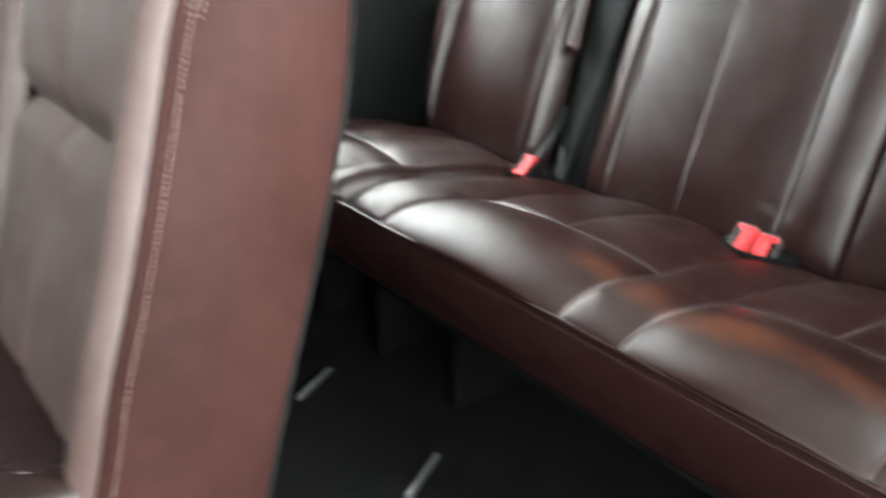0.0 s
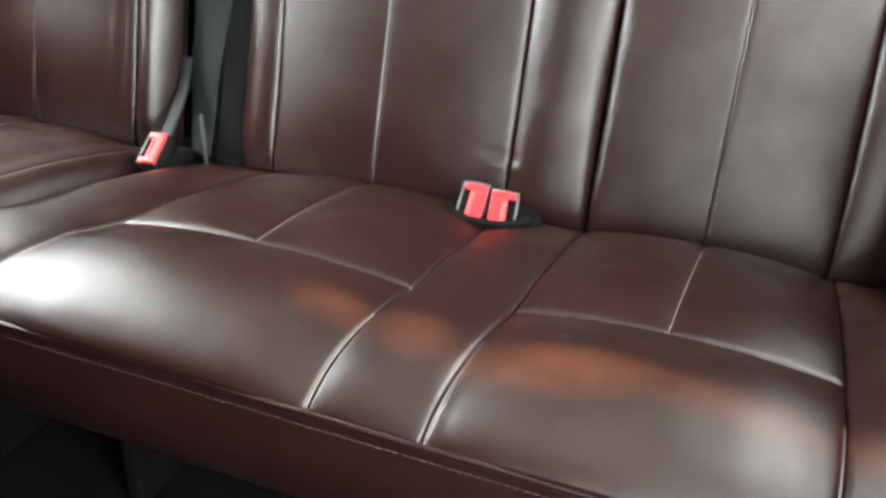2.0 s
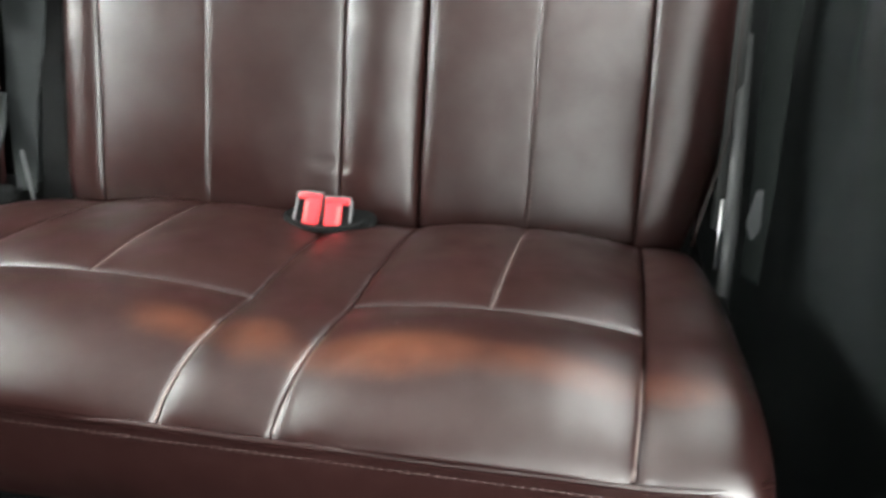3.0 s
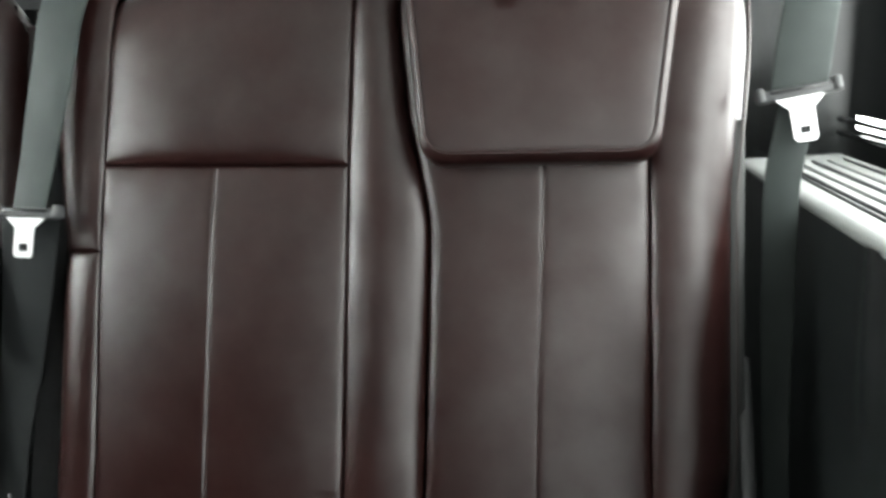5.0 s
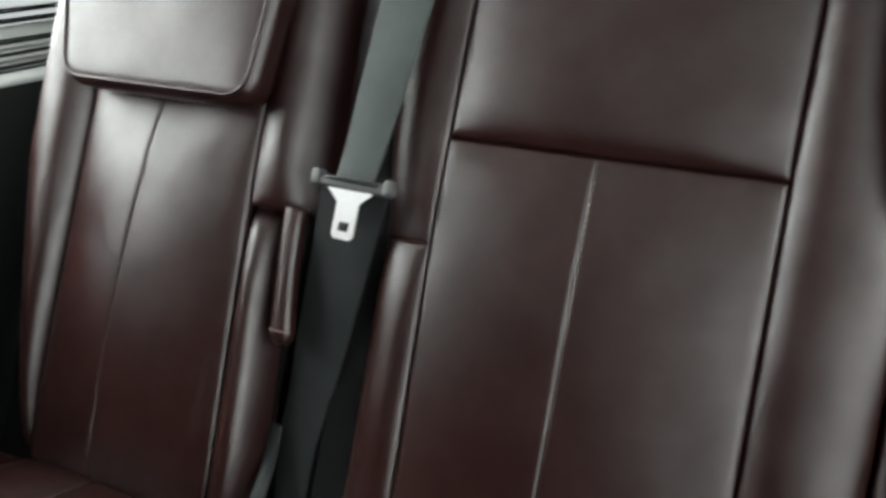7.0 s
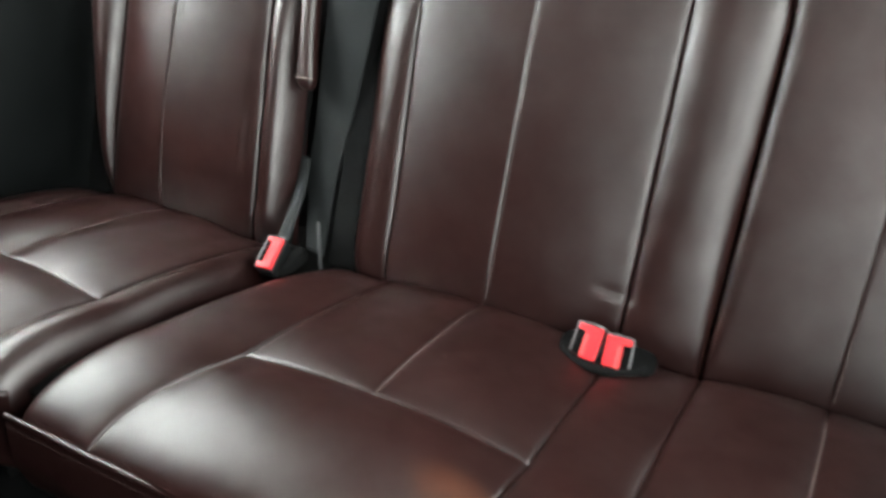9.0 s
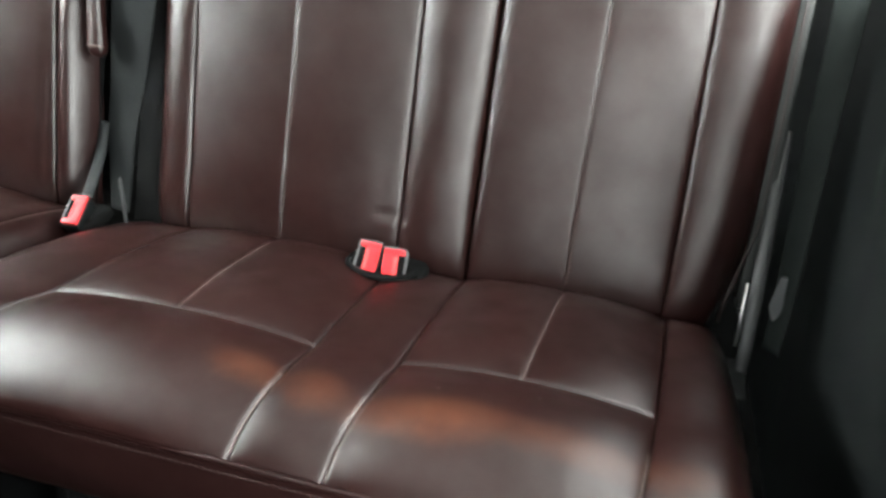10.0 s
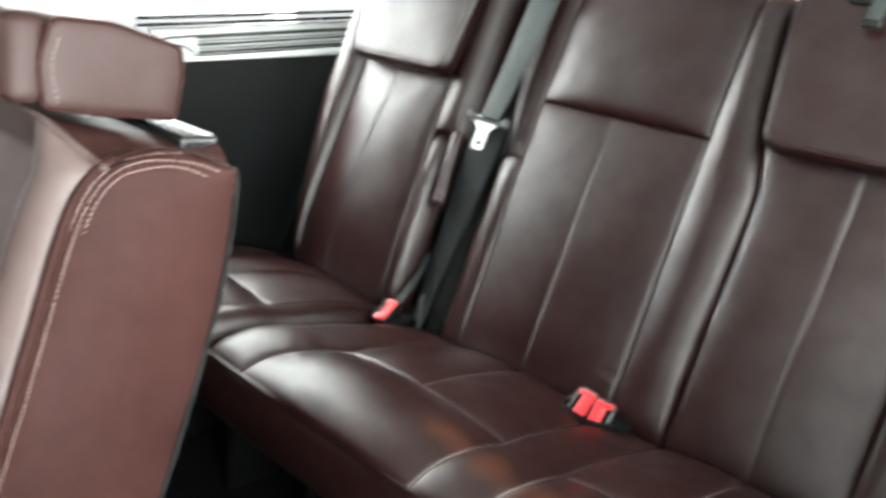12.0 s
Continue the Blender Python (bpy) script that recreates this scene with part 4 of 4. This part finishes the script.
# ---- fittings beside the bench ----
def recliner():
    root = thing("recliner_bracket", (0.463, 0.50, 0.36), "grey steel recliner arm beside the bench cushion", "bracket")
    part("arm", tube(spline([(0.471, 0.588, 0.566), (0.471, 0.579, 0.552), (0.471, 0.545, 0.500), (0.471, 0.508, 0.427), (0.471, 0.475, 0.355), (0.471, 0.45, 0.27)], 24)[0], 0.0085, 10, flat=0.6), DARK_STEEL, root)
    part("edge_rod", tube([(0.458, 0.487, 0.405), (0.458, 0.462, 0.33)], 0.0018, 6), CHROME, root)
    bm = bmesh.new()
    outline = rounded([(0.4895, 0.372), (0.4985, 0.352), (0.5065, 0.366), (0.5035, 0.412), (0.4960, 0.412)], [0.004, 0.004, 0.005, 0.004, 0.004], 4)
    a = [bm.verts.new((x, 0.497 + (z - 0.36) * 0.12, z)) for x, z in outline]
    b = [bm.verts.new((x + 0.001, 0.502 + (z - 0.36) * 0.12, z)) for x, z in outline]
    bm.faces.new(a)
    bm.faces.new(b)
    for i in range(len(a)):
        j = (i + 1) % len(a)
        bm.faces.new((a[i], a[j], b[j], b[i]))
    part("latch_plate", bm, STEEL, root, "dull silver latch plate", smooth=False)
    part("foot", boxed((0.448, 0.40, 0.0), (0.475, 0.48, 0.30), 0.004), BLACK, root)


recliner()


def cup_holder(dy, dz):
    """A scooped holder: a gloss bezel arch, a thick collar inside it, a dark well and a spring clip."""
    root = thing("cup_holder", (0.55, 0.2 + dy, 0.6 + dz), "gloss black cup holder with bright clip in the side trim", "cup holder", "cup holders")

    def at(y, z, x=0.545):
        return Vector((x - 0.020, y + dy - 0.053, z + dz + 0.019))

    arch = [(0.268, 0.560), (0.266, 0.612), (0.262, 0.643), (0.231, 0.673), (0.197, 0.688), (0.160, 0.699), (0.100, 0.705), (0.05, 0.70)]
    part("bezel", tube(spline([at(y, z, 0.541) for y, z in arch], 60)[0], 0.0032, 8), CHROME, root, "thin bright bezel")
    inner = [(0.246, 0.560), (0.244, 0.605), (0.236, 0.628), (0.212, 0.650), (0.185, 0.664), (0.150, 0.674), (0.100, 0.680), (0.05, 0.676)]
    part("collar", tube(spline([at(y, z, 0.551) for y, z in inner], 60)[0], 0.0165, 12, flat=0.9), GLOSS, root)
    hole = rounded([(0.04, 0.54), (0.225, 0.54), (0.222, 0.610), (0.175, 0.650), (0.04, 0.66)], [0.012] * 5, 4)
    part("well", pillow(hole, lambda a, b, d: at(a, b, 0.556 - d), 0.008, 0.003, -0.004), BLACK, root)
    bm = bmesh.new()
    front = [bm.verts.new(at(y, z, x)) for y, z, x in ((0.249, 0.589, 0.535), (0.238, 0.5955, 0.533), (0.214, 0.606, 0.536), (0.227, 0.589, 0.532), (0.232, 0.576, 0.536))]
    back = [bm.verts.new(v.co + Vector((0.003, 0, 0))) for v in front]
    bm.faces.new(front)
    bm.faces.new(back)
    for k in range(5):
        bm.faces.new((front[k], front[(k + 1) % 5], back[(k + 1) % 5], back[k]))
    clip = part("clip", bm, STEEL, root, "bright spring clip", smooth=False)
    part("clip_head", tube([at(0.262, 0.586, 0.540), at(0.256, 0.588, 0.535), at(0.248, 0.589, 0.534)], 0.0034, 10), CHROME, clip)


cup_holder(0.0, 0.0)
cup_holder(-0.108, -0.022)


def trim_seam():
    line = [(trim_x(y, z) - 0.0005, y, z) for y, z in ((0.270, 0.666), (0.285, 0.64), (0.293, 0.617), (0.303, 0.59), (0.311, 0.558), (0.290, 0.545), (0.262, 0.539), (0.225, 0.531), (0.188, 0.524), (0.09, 0.50))]
    tagged(link_mesh("trim_seam", tube(spline(line, 40)[0], 0.0013, 6), BLACK), "black raised seam in the side trim", "trim", kind="structure")


trim_seam()


# ---- floor fittings ----
def floor_anchor(x, y):
    root = thing("floor_anchor", (x, y, 0.0), "scuffed bare metal seat anchor strip in the carpet", "seat anchor", "floor anchors")
    turn = Matrix.Translation((x, y, 0.004)) @ Matrix.Rotation(radians(-62), 4, "Z")
    part("strip", boxed((-0.055, -0.006, 0.0), (0.055, 0.006, 0.006), 0.002, turn), STEEL, root)
    part("groove", boxed((-0.05, -0.0015, 0.006), (0.05, 0.0015, 0.0075), 0.0005, turn), CHROME, root)


floor_anchor(-0.230, 0.048)
floor_anchor(-0.540, 0.046)


# ---- second row seat ----
def second_row():
    root = thing("second_row_seat", (-0.25, -0.35, 0.0), "reddish brown leather second row seat back with contrast stitching", "car seat")
    # side outline (y, z), from the front foot over the top to the rear foot
    front = [(-0.500, 0.16), (-0.470, 0.28), (-0.443, 0.362), (-0.421, 0.448), (-0.394, 0.536), (-0.362, 0.655), (-0.346, 0.715), (-0.331, 0.752), (-0.309, 0.773), (-0.278, 0.7805), (-0.246, 0.778), (-0.224, 0.7705), (-0.211, 0.7645)]
    rear = [(-0.335, 0.16), (-0.308, 0.28), (-0.281, 0.39), (-0.257, 0.475), (-0.236, 0.556), (-0.216, 0.645), (-0.209, 0.70), (-0.2075, 0.730), (-0.207, 0.748), (-0.2085, 0.759), (-0.211, 0.764)]
    n = 60
    fr, _ = spline([(0, y, z) for y, z in front], n)
    re, _ = spline([(0, y, z) for y, z in rear], n)
    xs, END = -0.022, -0.93

    def flank(k, t):
        """The stuffed side between the front and rear outlines."""
        a, b = fr[k], re[k]
        return a.lerp(b, t) + Vector((xs + 0.010 * math.sin(math.pi * t) ** 0.6 - 0.006 * (1 - t) ** 8 + 0.001 * noise.noise(Vector((a.z * 14, t * 3, 2))), 0, 0))

    rows = [[flank(k, (i / 20) ** 1.3) for i in range(21)] for k in range(n + 1)]
    part("side_panel", sheet(rows)[0], HIDE_DOORLIT, root, "leather side panel, door light put into its rose brown")
    # front: bolster, then the padded insert with a cross seam
    def face(u, k, bulge):
        p = fr[k]
        d = fr[min(n, k + 1)] - fr[max(0, k - 1)]
        nn = Vector((0, -d.z, d.y)).normalized()
        return Vector((u, p.y, p.z)) + nn * bulge

    def brow(x):
        """Front edge of the top: it rises from the outer corner to the head restraint."""
        t = min(1.0, max(0.0, (xs + 0.004 - x) / 0.065))
        e = t * t * (3 - 2 * t)
        return Vector((x, -0.316 - 0.025 * e, 0.768 + 0.028 * e))

    def crest(row):
        """Rounds the front over to the brow."""
        return [[p.lerp(brow(p.x), t) + Vector((0, -0.6, 0.8)) * 0.004 * math.sin(math.pi * t) for p in row] for t in (0.2, 0.4, 0.6, 0.8, 0.93, 1.0)]

    edge, inner, far = xs - 0.004, -0.085, -0.40
    top_row = next(k for k in range(n) if fr[k].z > 0.752)
    rows = [[face(edge + (inner - edge) * t, k, 0.020 * math.sin(math.pi * t) ** 0.7 - 0.010 * t**8) for t in [i / 14 for i in range(15)]] for k in range(top_row)]
    rows += crest(rows[-1])
    part("front_bolster", sheet(rows)[0], HIDE_SHEEN, root)
    cross = next(k for k in range(n) if fr[k].z > 0.602)
    for a, b in ((0, cross), (cross, top_row)):
        for c in (0, 1):
            x0, x1 = ((inner, -0.243), (-0.243, far))[c]
            rows = []
            for k in range(a, b + 1):
                f = (k - a) / (b - a)
                row = []
                for i in range(19):
                    t = i / 18
                    dip = 0.010 * math.exp(-((t if c == 0 else 1 - t) / 0.06) ** 2) + 0.004 * math.exp(-((1 - t if c == 0 else t) / 0.05) ** 2)
                    dip += 0.017 * math.exp(-(((k - cross) / 1.2) ** 2))
                    row.append(face(x0 + (x1 - x0) * t, k, 0.006 * math.sin(math.pi * f) - dip + 0.0015 * noise.noise(Vector((t * 4, k * 0.2, c)))))
                rows.append(row)
            if b == top_row:
                rows += crest(rows[-1])
            part("front_panel", sheet(rows)[0], HIDE_SHEEN, root)
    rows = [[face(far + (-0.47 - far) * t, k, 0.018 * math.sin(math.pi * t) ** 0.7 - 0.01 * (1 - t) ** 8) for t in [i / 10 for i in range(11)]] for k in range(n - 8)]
    part("front_bolster", sheet(rows)[0], HIDE_SHEEN, root)
    # unseen place beside it, added to block light from the left door
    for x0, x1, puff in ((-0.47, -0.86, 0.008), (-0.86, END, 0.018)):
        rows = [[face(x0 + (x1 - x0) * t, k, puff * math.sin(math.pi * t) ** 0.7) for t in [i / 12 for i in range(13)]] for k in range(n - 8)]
        part("front_panel" if x1 > END else "front_bolster", sheet(rows)[0], HIDE_SHEEN, root)
    # black carpeted back with a rolled edge
    rows = []
    for k in range(n + 1):
        p = re[k]
        rows.append([p + Vector((x, dy, 0.004 * noise.noise(Vector((k * 1.3, x * 40, 7))))) for x, dy in ((xs, 0.0), (xs + 0.002, 0.003), (xs - 0.002, 0.007), (xs - 0.012, 0.012), (xs - 0.03, 0.015), (-0.2, 0.018), (END, 0.015), (END - 0.004, 0.0))])
    part("back_board", sheet(rows)[0], CARPET, root, "black carpeted seat back")
    rows = [[fr[k] + Vector((END, 0, 0)), fr[k].lerp(re[k], 0.5) + Vector((END - 0.004, 0, 0)), re[k] + Vector((END - 0.002, 0, 0))] for k in range(n + 1)]
    part("side_panel", sheet(rows)[0], HIDE_DOORLIT, root)
    # top plate under the head restraint
    rows = []
    for i in range(41):
        x = xs + 0.004 + (END - xs) * (i / 40) ** 1.6
        inside = ease(xs + 0.002 - x, 0.0, 0.022)
        a, b = brow(x), Vector((x, -0.2125, 0.7650 + 0.0155 * inside))
        rows.append([a.lerp(b, t) + Vector((0, 0, (1 - inside) * 0.013 * math.sin(math.pi * min(1.0, t * 1.02)) ** 0.9)) + Vector((0, 0, -0.006 * math.sin(math.pi * t) * min(1.0, i / 8) + 0.0008 * noise.noise(Vector((x * 60, t * 4, 1))))) for t in [k / 12 for k in range(13)]])
    part("top_panel", sheet(rows)[0], HIDE_DOORLIT, root, "dark rose brown leather top under the head restraint")
    part("top_seam", tube([brow(xs + 0.003 - 0.40 * (k / 30) ** 1.5) + Vector((0, -0.001, 0.0005)) for k in range(31)], 0.0026, 8), SEAM_THREAD, root, "pale welt round the top")
    part("top_cover", boxed((END + 0.01, -0.247, 0.766), (xs - 0.018, -0.2120, 0.7865), 0.004), GLOSS, root, "gloss black top cover")
    skin = [flank(k, t / 40) for k in range(n + 1) for t in range(41)]

    def side_row(inset, first, last, drop=0.0):
        """A line on the flank at a distance from its outline."""
        line = []
        for k in range(first, last):
            d = (fr[k + 1] - fr[k - 1]).normalized()
            q = fr[k] + Vector((0, d.z, -d.y)) * inset - Vector((0, 0, drop * ease(fr[k].y, -0.27, -0.21)))
            q.x = min(skin, key=lambda p: (p.y - q.y) ** 2 + (p.z - q.z) ** 2).x + 0.0022
            line.append(q)
        return line

    for inset, first, last, drop in ((0.0070, 6, n, 0.001), (0.0115, 47, n - 1, 0.006), (0.0030, 47, n, 0.0)):
        part("seam_stitching", stitches(side_row(inset, first, last, drop), (1, 0, 0), None, 0.0030, 0.0016, 0.0005, 0.0001), THREAD, root, "pale stitching")
    part("seam_stitching", stitches([face(edge - 0.0035, k, 0.0100) for k in range(6, n - 12, 2)], (0.3, -1, 0.2), None, 0.0030, 0.0016, 0.0005, 0.0002), THREAD, root, "pale stitching")
    part("edge_piping", tube([p + Vector((xs - 0.004, -0.001, 0)) for p in fr[2:top_row + 3]], 0.0042, 8), HIDE_DOORLIT, root)
    rim = [re[k] + Vector((xs + 0.001 + 0.0012 * noise.noise(Vector((k * 2.1, 0, 3))), 0.002 + 0.0015 * noise.noise(Vector((k * 1.7, 4, 0))), 0)) for k in range(n + 1)]
    part("felt_rim", tube(rim, 0.0021, 7), FELT, root, "grey felt edge of the seat back")
    # folded head restraint
    out = rounded([(-0.342, 0.801), (-0.290, 0.796), (-0.235, 0.7935), (-0.2300, 0.832), (-0.2325, 0.852), (-0.292, 0.867), (-0.337, 0.867), (-0.346, 0.835)], [0.007, 0.01, 0.005, 0.006, 0.006, 0.012, 0.008, 0.008], 6)
    cy, cz = -0.287, 0.830
    ends = [(0.0, 0.10), (0.0003, 0.40), (0.0008, 0.70), (0.0018, 0.90), (0.0036, 0.965), (0.0065, 0.99), (0.014, 1.0), (0.05, 1.0), (0.136, 1.0)]
    loft = [(-0.340 + d, k) for d, k in ends] + [(-0.066 - d, k) for d, k in ends[-2::-1]]
    rows = [[Vector((x, cy + (y - cy) * k + 0.0010 * noise.noise(Vector((x * 30, y * 30, z * 30))), cz + (z - cz) * k)) for y, z in out] for x, k in loft]
    bm, vs = sheet(rows, closed=True)
    bm.faces.new(vs[0])
    bm.faces.new(vs[-1])
    rest = part("head_restraint", bm, HIDE_REST_SHEEN, root, "brown leather head restraint with grey sheen in its colour")
    ring = [Vector((-0.0690, cy + (y - cy) * 0.975, cz + (z - cz) * 0.975)) for y, z in out]
    part("restraint_seam", tube(ring + ring[:1], 0.0016, 6), HIDE_DOORLIT, rest)
    part("front_pad", pillow(rounded([(-0.338, 0.803), (-0.068, 0.803), (-0.070, 0.868), (-0.336, 0.868)], [0.012] * 4, 5), lambda a, b, d: Vector((a, -0.336 - d, b)), 0.034, 0.015, 0.006), HIDE_REST_SHEEN, rest, "pale shining front of the head restraint")
    hs = stitches([(-0.0658, y, z) for y, z in ((-0.331, 0.806), (-0.336, 0.832), (-0.330, 0.857))], (1, 0, 0), None, 0.0030, 0.0016, 0.0005, 0.0002)
    part("restraint_stitching", hs, THREAD, rest)
    for x in (-0.14, -0.28):
        part("restraint_post", tube([(x, -0.28, 0.77), (x, -0.28, 0.80)], 0.006, 10), CHROME, root)
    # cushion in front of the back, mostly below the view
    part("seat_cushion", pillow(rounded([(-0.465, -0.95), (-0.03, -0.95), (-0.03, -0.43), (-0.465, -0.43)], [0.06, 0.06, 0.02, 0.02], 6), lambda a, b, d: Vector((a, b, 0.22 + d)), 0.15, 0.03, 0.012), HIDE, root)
    part("seat_base", boxed((-0.44, -0.90, 0.0), (-0.06, -0.28, 0.225), 0.02), BLACK, root)


second_row()


# ---- crumbs on the cushion ----
def crumbs():
    rng = random.Random(5)
    bm = bmesh.new()
    for x, y in ((0.161, 0.159), (0.254, 0.175), (-0.12, 0.31)):
        z = max(v.co.z for p in bench.children if p.name.startswith(("front_panel", "rear_panel")) for v in p.data.vertices if abs(v.co.x - x) < 0.009 and abs(v.co.y - y) < 0.009)
        made = bmesh.ops.create_icosphere(bm, subdivisions=1, radius=0.0008)["verts"]
        for v in made:
            v.co = Vector((x, y, z)) + Vector((v.co.x * rng.uniform(0.7, 1.3), v.co.y * rng.uniform(0.7, 1.3), v.co.z * 0.6))
    tagged(link_mesh("crumbs", bm, GREY), "tiny pale crumbs scattered on the leather bench cushion", "crumbs", kind="stuff")


crumbs()
